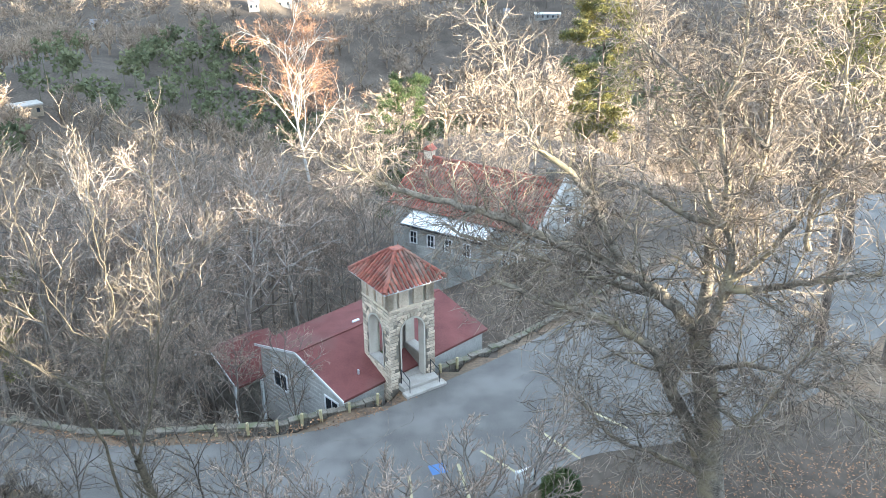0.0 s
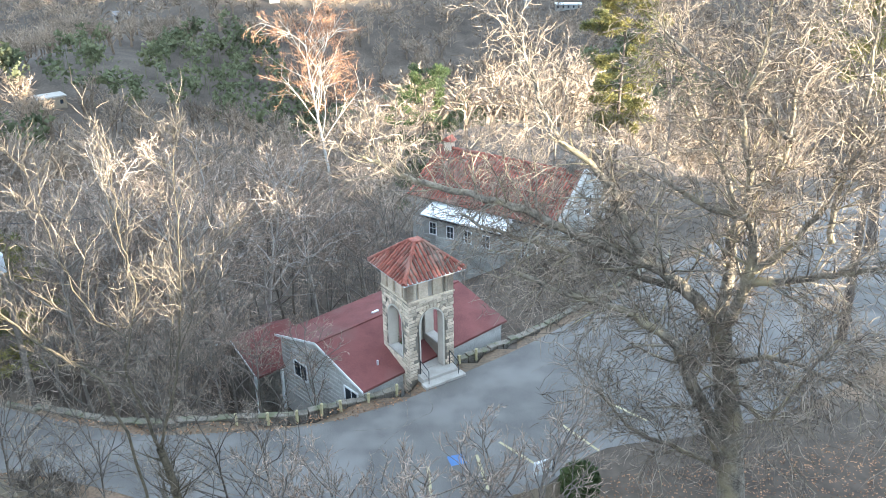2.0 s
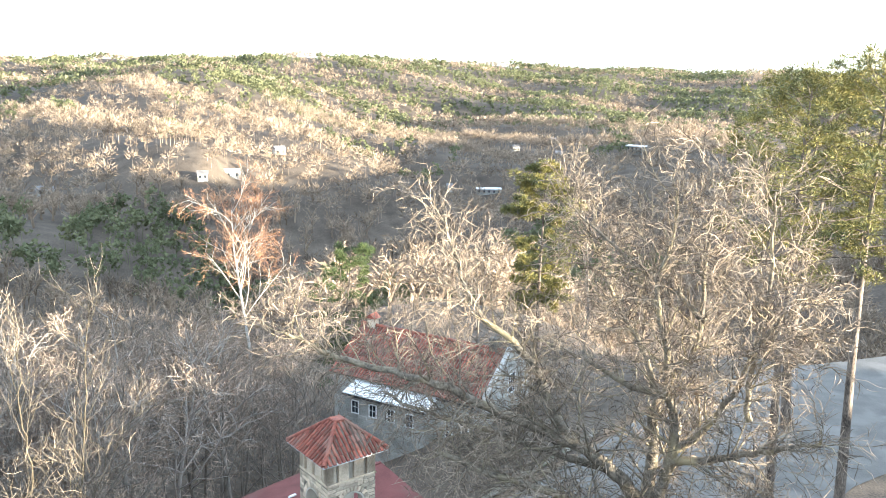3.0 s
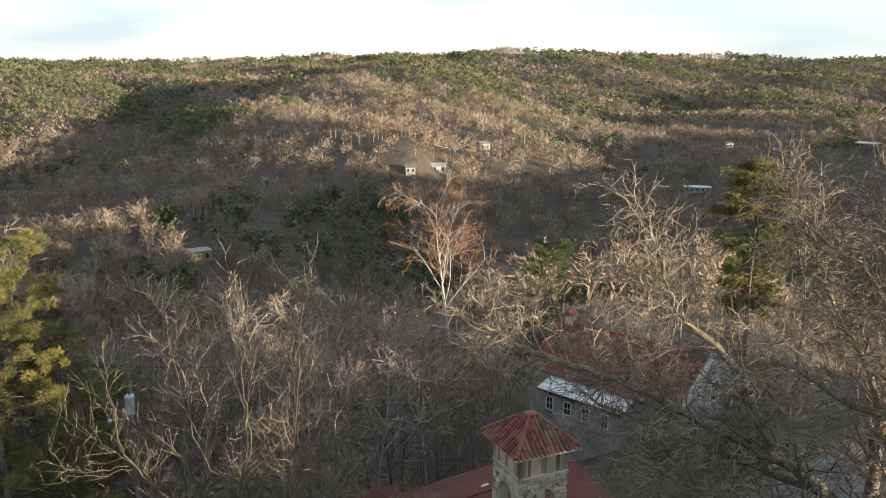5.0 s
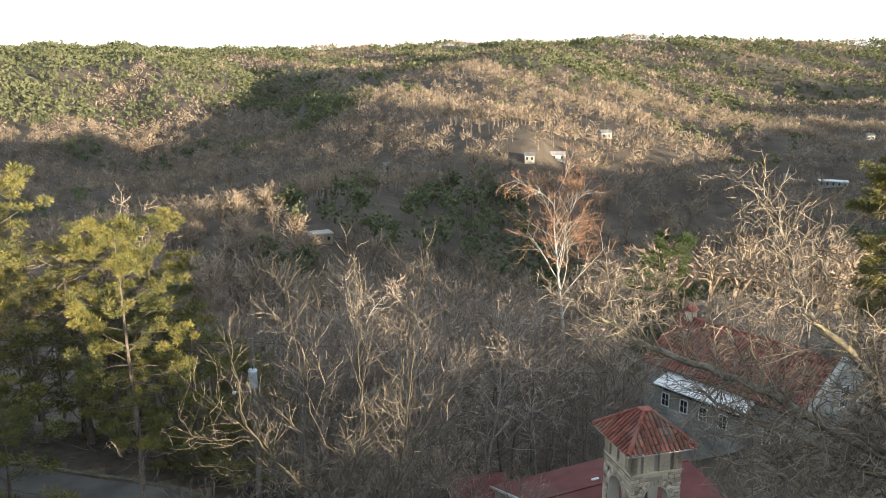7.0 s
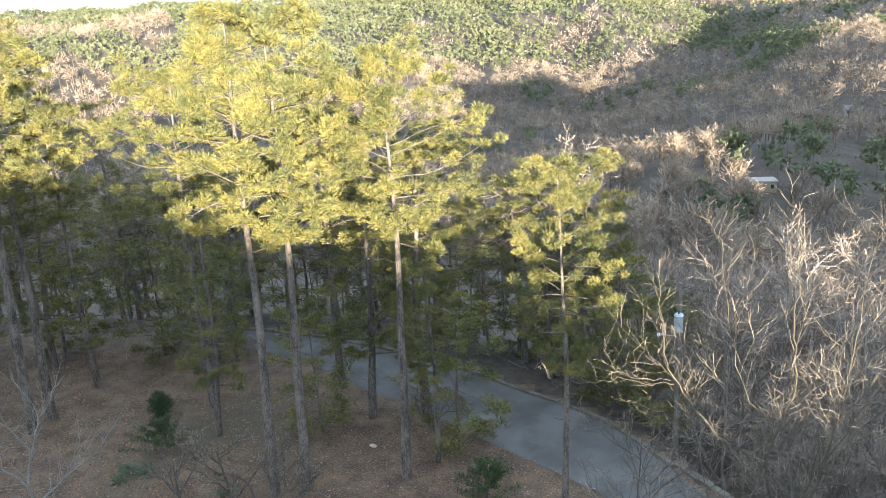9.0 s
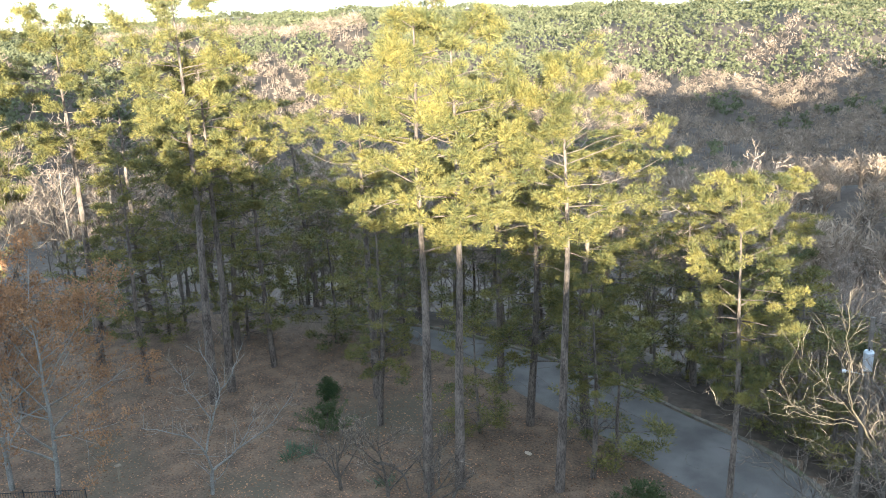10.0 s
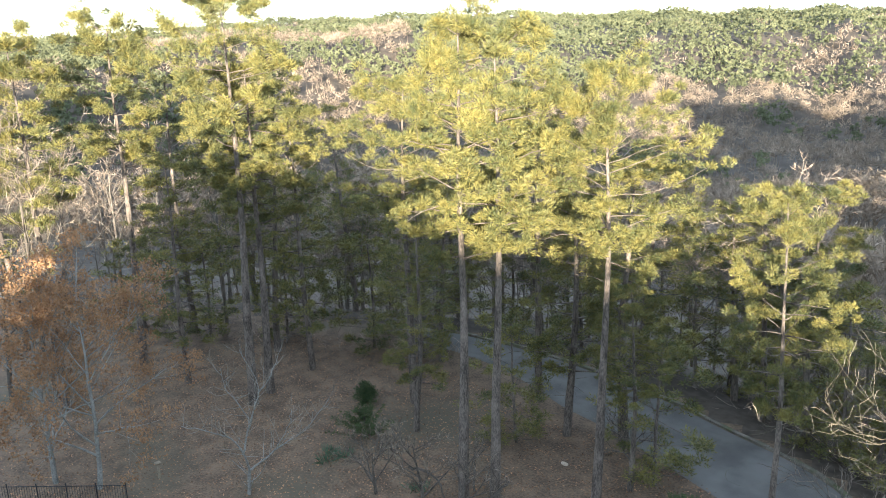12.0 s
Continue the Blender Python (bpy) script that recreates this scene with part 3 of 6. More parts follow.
        part("hip_tile", bm, M_TILE, roof)
    part("roof_cap", boxes((W / 2 - 0.34, W / 2 - 0.3, z1 - 0.06, W / 2 + 0.34, W / 2 + 0.3, z1 + 0.12), bevel=0.04), M_TILE, roof, "weathered clay cap on the roof")
    pot = boxes((0.75, W - 1.0, 0.35, 1.05, W - 0.7, 0.6), bevel=0.03)
    part("planter", pot, M_TILE, t, "clay planter with green shrub")
    v, f = needles(np.random.default_rng(2), [(0.9, W - 0.85, 0.75 + 0.1 * k) for k in range(8)], 60, 0.16, 0.2, 0.05)
    raw("shrub", v, f, M_CEDAR, t, "small green shrub in the planter")


bell_tower()


def gabled(name, m, length, depth, wall_top, ridge, base, over, wall_mat, roof_mat, label, category):
    """A block with a gabled roof: x along the eaves, y from the front eaves to the back ones."""
    t = thing(name, m, label, category)
    prof = [(0, base), (depth, base), (depth, wall_top), (depth / 2, ridge - 0.12), (0, wall_top)]
    bm = prism(bmesh.new(), prof, 0, length)
    for v in bm.verts:
        v.co = Vector((v.co.y, v.co.x, v.co.z))
    bmesh.ops.recalc_face_normals(bm, faces=bm.faces)
    part("wall", bm, wall_mat, t)
    k = (ridge - wall_top) / (depth / 2)
    for side in (0, 1):
        bm = bmesh.new()
        pr = [(-over, wall_top - over * k), (depth / 2, ridge), (depth / 2, ridge + 0.14), (-over, wall_top - over * k + 0.14)]
        if side:
            pr = [(depth - a, b) for a, b in pr]
        prism(bm, pr, -over, length + over)
        for v in bm.verts:
            v.co = Vector((v.co.y, v.co.x, v.co.z))
        bmesh.ops.recalc_face_normals(bm, faces=bm.faces)
        part("roof_slope", bm, roof_mat, t)
    return t


def bargeboard(t, x, depth, wall_top, ridge, over):
    k = (ridge - wall_top) / (depth / 2)
    for side in (0, 1):
        a = [(-over - 0.03, wall_top - over * k + 0.01), (depth / 2, ridge + 0.02), (depth / 2, ridge + 0.16), (-over - 0.03, wall_top - over * k + 0.15)]
        a = [(depth - y, z) for y, z in a] if side else a
        bm = prism(bmesh.new(), a, x - 0.04, x)
        for v in bm.verts:
            v.co = Vector((v.co.y, v.co.x, v.co.z))
        bmesh.ops.recalc_face_normals(bm, faces=bm.faces)
        part("bargeboard", bm, M_WHITE, t, "white painted bargeboard")


def window_unit(t, m, w, h, panes=(2, 2)):
    """A framed window lying in the plane x, z, its face towards -y."""
    bm = bmesh.new()
    f = 0.09
    rings = [[bm.verts.new((x, y, z)) for x, z in c] for y in (-0.06, 0.04) for c in (((0, 0), (w, 0), (w, h), (0, h)), ((f, f), (w - f, f), (w - f, h - f), (f, h - f)))]
    for k in range(4):
        n = (k + 1) % 4
        for a, b in ((rings[0], rings[1]), (rings[3], rings[2]), (rings[1], rings[3]), (rings[2], rings[0])):
            bm.faces.new((a[k], a[n], b[n], b[k]))
    bmesh.ops.recalc_face_normals(bm, faces=bm.faces)
    bm.transform(m)
    win = part("window", bm, M_WHITE, t, "white-framed dark window")
    bm = boxes((f, -0.012, f, w - f, 0.003, h - f))
    bm.transform(m)
    part("pane", bm, M_GLASS, win, "dark glass pane")
    for i in range(1, panes[0]):
        bm = boxes((w * i / panes[0] - 0.02, -0.03, f, w * i / panes[0] + 0.02, -0.014, h - f))
        bm.transform(m)
        part("glazing_bar", bm, M_WHITE, win)
    for i in range(1, panes[1]):
        bm = boxes((f, -0.034, h * i / panes[1] - 0.02, w - f, -0.016, h * i / panes[1] + 0.02))
        bm.transform(m)
        part("glazing_bar", bm, M_WHITE, win)
    return win


def frame_at(x, y, dx, dy, z=0.0):
    return Matrix.Translation((x, y, z)) @ Matrix.Rotation(math.atan2(dy, dx), 4, "Z")


END = Matrix.Rotation(-math.pi / 2, 4, "Z")
HALL = gabled("parish_hall", frame_at(3.33, 36.98, 0.857, 0.515), 10.5, 7.9, 0.4, 1.5, -5, 0.22, M_PALEWALL, M_SHINGLE, "low grey stone hall with red shingle roof", "building")
bargeboard(HALL, -0.22, 7.9, 0.4, 1.5, 0.22)
window_unit(HALL, Matrix.Translation((0, 1.75, -1.2)) @ END, 1.25, 1.1, (2, 1))
window_unit(HALL, Matrix.Translation((0, 6.7, -1.75)) @ END, 1.4, 1.15, (2, 1))
part("ridge_cap", boxes((-0.22, 3.85, 1.61, 10.7, 4.05, 1.68), bevel=0.02), M_SHINGLE, HALL)
part("roof_vent", boxes((4.34, 4.60, 1.32, 4.84, 4.76, 1.54), bevel=0.03), M_WHITE, HALL, "small white metal roof vent")
part("roof_vent", cyl(bmesh.new(), (1.7, 0.9, 0.6), (1.7, 0.9, 1.05), 0.06), M_METAL, HALL, "thin metal vent pipe")
# dark rubble walls stand in for the deep shade under an open porch
ANNEX = gabled("hall_annex", frame_at(-2.2, 42.9, 0.857, 0.515), 3.4, 4.6, -1.5, -0.3, -7, 0.3, M_RUBBLE, M_SHINGLE, "small annex with red shingle roof beside the hall", "building")
bargeboard(ANNEX, -0.3, 4.6, -1.5, -0.3, 0.3)
part("porch_post", boxes((-0.2, 0.1, -7, -0.05, 0.25, -1.6)), M_WHITE, ANNEX, "white porch post")
part("porch_post", boxes((1.4, -0.2, -7, 1.55, -0.05, -1.6)), M_WHITE, ANNEX, "white porch post")

CL, CD = 14.2, 9.4
CHURCH = gabled("church", frame_at(11.64, 69.41, 0.686, -0.727), CL, CD, -1.0, 1.9, -11, 0.3, M_STONE_GREY, M_MORTAR, "grey stone church with red clay tile roof", "church")
for side in (0, 1):
    k = 2.9 / (CD / 2)
    e = [(-0.3, -0.3, -1.0 - 0.3 * k + 0.14), (CL + 0.3, -0.3, -1.0 - 0.3 * k + 0.14), (-0.3, CD / 2, 2.04), (CL + 0.3, CD / 2, 2.04)]
    if side:
        e = [(x, CD - y, z) for x, y, z in (e[1], e[0], e[3], e[2])]
    v, f = barrel_tiles(*e, pitch=0.3, step=0.42, rad=0.1)
    tagged(raw("tiles", v, f, M_TILE, CHURCH, "dark red clay barrel tiles in rows"), kind="stuff")
bm = bmesh.new()
cyl(bm, (-0.35, CD / 2, 2.1), (CL + 0.35, CD / 2, 2.1), 0.15, 0.15, 8)
part("ridge_tile", bm, M_TILE, CHURCH)
# parapet gable at the near end, chimney, low white-roofed aisle
bm = prism(bmesh.new(), [(-0.5, -3), (CD + 0.5, -3), (CD + 0.5, -0.9), (CD / 2, 2.5), (-0.5, -0.9)], CL + 0.28, CL + 0.75)
for v in bm.verts:
    v.co = Vector((v.co.y, v.co.x, v.co.z))
bmesh.ops.recalc_face_normals(bm, faces=bm.faces)
part("gable_parapet", bm, M_STONE_GREY, CHURCH)
part("chimney", boxes((0.5, CD / 2 - 0.4, 1.4, 1.25, CD / 2 + 0.4, 2.75), bevel=0.04), M_STONE, CHURCH, "pale stone chimney with a tiled cap")
bm = prism(bmesh.new(), [(0.36, 2.75), (1.39, 2.75), (0.875, 3.2)], CD / 2 - 0.52, CD / 2 + 0.52)
part("chimney_cap", bm, M_TILE, CHURCH, "small red tiled chimney cap")
part("flue", boxes((CL - 1.3, CD / 2 - 0.35, 1.6, CL - 0.6, CD / 2 + 0.35, 3.1), bevel=0.05), M_RUBBLE, CHURCH, "dark stone flue on the ridge")
bm = boxes((2.6, -1.9, -11, 10.4, 0, -2.0))
part("aisle_wall", bm, M_STONE_GREY, CHURCH)
bm = prism(bmesh.new(), [(-2.1, -1.95), (0.0, -1.4), (0.0, -1.3), (-2.1, -1.85)], 2.4, 10.6)
for v in bm.verts:
    v.co = Vector((v.co.y, v.co.x, v.co.z))
bmesh.ops.recalc_face_normals(bm, faces=bm.faces)
part("aisle_roof", bm, M_WHITE, CHURCH, "white flat metal roof over the aisle")
part("aisle_gutter", boxes((2.4, -2.2, -2.06, 10.6, -2.1, -1.9)), M_DARK, CHURCH, "dark gutter along the white roof")
part("eaves_gutter", boxes((10.6, -0.45, -1.32, CL, -0.32, -1.2)), M_DARK, CHURCH)
for x in (3.2, 5.0, 6.8, 8.6):
    window_unit(CHURCH, Matrix.Translation((x, -1.9, -3.6)), 0.8, 1.2, (2, 2))
for x in (11.3, 12.8):
    window_unit(CHURCH, Matrix.Translation((x, 0, -4.6)), 0.7, 1.7, (2, 3))
window_unit(CHURCH, Matrix.Translation((CL + 0.75, CD / 2 + 0.7, -1.5)) @ Matrix.Rotation(math.pi / 2, 4, "Z") @ Matrix.Translation((-1.4, 0, 0)), 1.4, 1.8, (3, 3))
# rough stones on the faces that are seen
rng = random.Random(21)
GW = (0.45, 0.6, 0.75, 0.9)
gm = [stone_mesh("stone", w, 0.36, 0.05, rng, M_STONE_GREY) for w in GW]
lay_stones(CHURCH, gm, GW, Matrix.Identity(4), CL, -4.0, -1.3, 0.39, lambda x, z, h: (x + h < 2.5 or x - h > 10.5) and not (11.1 < x + h and x - h < 13.7 and z < -2.7), rng, limit=110)
lay_stones(CHURCH, gm, GW, Matrix.Translation((2.6, -1.9, 0)), 7.8, -5.2, -2.2, 0.39, lambda x, z, h: not (-3.8 < z < -2.2 and any(c - 0.15 < x + h and x - h < c + 0.95 for c in (0.6, 2.4, 4.2, 6.0))), rng, limit=110)
lay_stones(CHURCH, gm, GW, Matrix.Translation((CL + 0.76, -0.4, 0)) @ Matrix.Rotation(math.pi / 2, 4, "Z"), CD + 0.8, -2.8, 2.2, 0.39,
           lambda x, z, h: z < 2.2 - 3.4 * (abs(x - 0.4 - CD / 2) + h) / (CD / 2 + 0.5) and not (3.9 < x + h and x - h < 6.0 and -1.8 < z < 0.5), rng, limit=110)
HW = (0.35, 0.48, 0.6)
hm = [stone_mesh("stone", w, 0.26, 0.03, rng, M_PALEWALL) for w in HW]


def gable_ok(x, z, h):
    y = 7.9 - x
    top = 0.3 + 1.1 * (1 - abs(y - 3.95) / 3.95)
    if z > top - 0.25:
        return False
    if 0.4 < y + h and y - h < 1.85 and -1.35 < z < 0:
        return False
    return not (5.2 < y + h and y - h < 6.8 and -1.95 < z < -0.45)


lay_stones(HALL, hm, HW, Matrix.Translation((0, 7.9, 0)) @ END, 7.9, -3.4, 1.5, 0.285, gable_ok, rng, limit=260)

# ---- along the road ----
WALL = smooth_line([(-13.5, 39.9), (-8.5, 37.3), (-3.6, 36.55), (-1.6, 36.2), (0, 36.1), (1.2, 36.3), (3.3, 36.65), (5.3, 37.15)], 6)
WALL_E = smooth_line([(9.0, 39.35), (11, 40.1), (14.8, 41.9), (20, 45.2), (27, 49.6)], 6)


def strip_wall(name, line, w, z0, z1, seg, label, stone, cap=None):
    """A low wall along a line, in blocks of about the given length, each a piece of its own."""
    t = tagged(new(name), label, "wall", kind="structure")
    d = np.concatenate([[0], np.cumsum(np.linalg.norm(np.diff(line, axis=0), axis=1))])
    n = max(1, int(d[-1] / seg))
    rr = random.Random(len(line))
    for i in range(n):
        a, b = [Vector((np.interp(q, d, line[:, 0]), np.interp(q, d, line[:, 1]), 0)) for q in (d[-1] * i / n, d[-1] * (i + 1) / n - 0.02)]
        ln_ = (b - a).length
        h = z1 + rr.uniform(-0.07, 0.06)
        o = part("block", boxes((0, -w / 2, z0, ln_, w / 2, h), bevel=0.03), stone, t)
        o.matrix_world = frame_at(a.x, a.y, b.x - a.x, b.y - a.y)
        if cap:
            o = part("coping", boxes((0, -w / 2 - 0.05, h, ln_, w / 2 + 0.05, h + 0.09), bevel=0.025), cap, t)
            o.matrix_world = frame_at(a.x, a.y, b.x - a.x, b.y - a.y)


strip_wall("retaining_wall", WALL, 0.34, -5, 0.06, 0.5, "low mossy stone retaining wall beside the road", M_RUBBLE, M_MOSSY)
strip_wall("retaining_wall_east", WALL_E, 0.34, -5, 0.06, 0.5, "low stone wall along the forecourt edge", M_RUBBLE, M_MOSSY)
KERB = FAR_EDGE[(FAR_EDGE[:, 0] < -12.5) & (FAR_EDGE[:, 0] > -52.5)] + np.array([0, 0.25])
strip_wall("kerb", KERB, 0.28, -0.4, 0.17, 1.6, "weathered stone kerb on the outer road edge", M_MOSSY)


def yellow_post():
    t = thing("bollard", Matrix.Identity(4), "short faded yellow wooden guard post", "bollard", "guard posts along the road")
    part("post", boxes((-0.065, -0.065, -0.2, 0.065, 0.065, 0.52), bevel=0.015), M_YELLOW, t)
    part("cap", boxes((-0.075, -0.075, 0.52, 0.075, 0.075, 0.56), bevel=0.02), M_YELLOW, t)
    return t


POSTS = [(-3.2, 36.05), (-1.65, 35.8), (-0.22, 35.7), (1.04, 36.0), (2.02, 36.05), (3.5, 36.35), (5.05, 36.85), (8.94, 38.95), (10.01, 39.4)]
bol = yellow_post()
for i, (x, y) in enumerate(POSTS):
    m = Matrix.Translation((x, y, 0)) @ Matrix.Rotation(0.3 * i, 4, "Z") @ Matrix.Rotation(radians(i * 37 % 7 - 3), 4, "X")
    if i:
        copy_thing(bol, m)
    else:
        bol.matrix_world = m

# cracks wandering over the worn asphalt


def road_cracks():
    rng = random.Random(33)
    v, f = [], []
    for x, y, a, n in ((6.6, 36.2, -1.0, 22), (7.2, 33.5, -0.4, 26), (3, 32, 0.5, 24), (-4, 33.4, 0.2, 30), (9, 33, 0.8, 24), (12.5, 37, 0.6, 26), (16, 34, 0.3, 30), (-9, 34.6, -0.3, 22), (1, 29.5, 0.9, 20),
                       (20, 40, 0.5, 28), (-22, 40, 2.9, 26), (-30, 41.5, 3.2, 26), (5, 30, 0.1, 20), (14, 31.5, 1.3, 20)):
        for k in range(n):
            w = 0.018 * rng.uniform(0.4, 1.5)
            c, d = math.cos(a), math.sin(a)
            v += [(x - d * w, y + c * w, 0.037), (x + d * w, y - c * w, 0.037)]
            if k:
                b = len(v) - 4
                f.append((b, b + 1, b + 3, b + 2))
            a += rng.gauss(0, 0.3)
            x, y = x + math.cos(a) * 0.28, y + math.sin(a) * 0.28
    tagged(raw("road_cracks", v, f, M_RUBBLE), "dark wandering cracks in the worn asphalt", "road crack", kind="stuff")


road_cracks()

# painted bay lines, the blue square and the strip of leaves at the wall's foot
BAYS = [((5.5, 30.6), (5.2, 28.2)), ((7.9, 30.9), (7.8, 28.4)), ((9.2, 31.6), (10.4, 29.6)), ((12.6, 32.2), (13.6, 29.9)), ((15.5, 33.6), (16.8, 31.6))]
for (x0, y0), (x1, y1) in BAYS:
    d = Vector((x1 - x0, y1 - y0, 0))
    o = part("bay_line", boxes((0, -0.07, 0.034, d.length, 0.07, 0.038)), M_YELLOW)
    o.matrix_world = frame_at(x0, y0, d.x, d.y)
    tagged(o, "worn yellow parking bay line on the asphalt", "road marking", "parking bay lines")
o = part("parking_symbol", boxes((-0.38, -0.36, 0.034, 0.38, 0.36, 0.038)), M_BLUE)
o.matrix_world = frame_at(6.9, 30.75, 1, 0.1)
tagged(o, "blue painted parking square on the asphalt", "road marking")


# ---- trees ----
def bare_tree_lines(rng, tall, thick, crown=0.45, spread=(0.5, 0.9), k=(9, 6, 5, 4), rmin=0.011, up=0.05, lo=0.35, wob=1.0):
    trunk = branch(rng, (0, 0, 0), (rng.gauss(0, 0.04), rng.gauss(0, 0.04), 1), tall * 0.85, thick, thick * 0.18, 9, 0.05, 0.04)
    limbs = shoots(rng, [trunk], k[0], (crown * 0.8, crown * 1.15), spread, 0.55, 6, 0.10 * wob, up, rmin * 3, lo)
    l2 = shoots(rng, limbs + [trunk[5:]], k[1], (0.4, 0.65), (0.5, 0.95), 0.5, 5, 0.12 * wob, up, rmin * 1.8, 0.3)
    l3 = shoots(rng, l2, k[2], (0.4, 0.7), (0.4, 0.9), 0.55, 4, 0.14 * wob, up, rmin * 1.2, 0.25)
    l4 = shoots(rng, l3, k[3], (0.4, 0.75), (0.35, 0.9), 0.6, 3, 0.16 * wob, up, rmin, 0.2)
    return trunk, limbs, l2, l3, l4


def twig_mesh(t, l3, l4, twig, label=""):
    tagged(raw("twig_crown", *blades(l3 + l4), twig, t, label), kind="stuff")


def bare_tree(seed, m, label, bark, twig, group="", name="bare_tree", **kw):
    rng = random.Random(seed)
    trunk, limbs, l2, l3, l4 = bare_tree_lines(rng, **kw)
    t = thing(name, m, label, "tree", group)
    raw("trunk", *tubes([trunk], 8), bark, t, smooth=True)
    for b in limbs:
        raw("limb", *tubes([b], 5), bark, t, smooth=True)
    tagged(raw("branch_crown", *tubes(l2, 3), bark, t, smooth=True), kind="stuff")
    twig_mesh(t, l3, l4, twig)
    return t


def fine_line(pts, r0, r1, rng, k=4, wob=0.035):
    """A limb through a few points, with small kinks and an even taper."""
    p = smooth_line(pts, k)
    n = len(p)
    out = []
    for i, q in enumerate(p):
        j = wob if 0 < i < n - 1 else 0
        out.append((q[0] + rng.gauss(0, j), q[1] + rng.gauss(0, j), q[2] + rng.gauss(0, j), r0 + (r1 - r0) * (i / (n - 1)) ** 0.7))
    return out


def limbed_tree(seed, label, limbs, bark, twig, per, rmin, foot, name="bare_tree", lens=(1.0, 2.6), up=0.06, droop=0.0, thick=0.33, hang=0, kink=1.0):
    """A tree whose main limbs are laid out; side branches and twigs grow from them by themselves."""
    rng = random.Random(seed)
    t = thing(name, Matrix.Translation(foot), label, "tree")
    f = Vector(foot)
    main = []
    for nm, r0, r1, pts in limbs:
        ln_ = fine_line([tuple(Vector(p) - f) for p in pts], r0, r1, rng)
        raw(nm, *tubes([ln_], 10 if nm == "trunk" else 7), bark, t, smooth=True)
        main.append(ln_)

    def grow(lines, count, length, lean, ratio, n, wob, lift, lo):
        out = []
        for ln_ in lines:
            size = sum(math.dist(ln_[i][:3], ln_[i + 1][:3]) for i in range(len(ln_) - 1))
            k = max(2, int(count * size + rng.random()))
            for i in range(k):
                at = lo + (1 - lo) * (i + rng.random()) / k
                p, d, r = sprout(rng, ln_, min(at, 0.99), rng.uniform(*lean))
                r0 = max(rmin, min(r * ratio, 0.055 * rng.uniform(0.4, 1.2)))
                out.append(branch(rng, p, d, rng.uniform(*length) * (1.25 - 0.5 * at), r0, max(rmin * 0.6, r0 * 0.35), n, wob, lift))
        return out
    l2 = grow(main, per[0], lens, (0.5, 1.25), thick, 6, 0.17 * kink, up, 0.12)
    l3 = grow(l2, per[1], (lens[0] * 0.5, lens[1] * 0.55), (0.4, 1.0), 0.5, 5, 0.27 * kink, up - droop, 0.15)
    l4 = grow(l3, per[2], (lens[0] * 0.3, lens[1] * 0.32), (0.35, 1.0), 0.6, 4, 0.33 * kink, up - droop, 0.1)
    tagged(raw("branch_crown", *tubes(l2, 5), bark, t, smooth=True), kind="stuff")
    for ln_ in (main[:1] * 6 + main + l2 if hang else ()):
        for k in range(hang):
            p, d, r = sprout(rng, ln_, rng.uniform(0.15, 0.98), 1.2)
            if p[2] < 11.5 and rng.random() < 0.75:
                b = branch(rng, p, (d[0], d[1], abs(d[2]) * 0.6 + 0.2), rng.uniform(1.2, 2.8), rmin * 1.1, rmin * 0.7, 7, 0.26, -0.24)
                l3.append(b)
                l4 += [branch(rng, *sprout(rng, b, rng.uniform(0.2, 0.9), 0.8)[:2], rng.uniform(0.3, 0.9), rmin, rmin * 0.6, 4, 0.2, -0.15) for q in range(3)]
    twig_mesh(t, l3, l4, twig)
    return t


def spin(rng, x, y, z=None, s=1.0):
    return Matrix.Translation((x, y, shelf_z(x, y) - 0.15 if z is None else z)) @ Matrix.Rotation(rng.uniform(0, 6.28), 4, "Z")


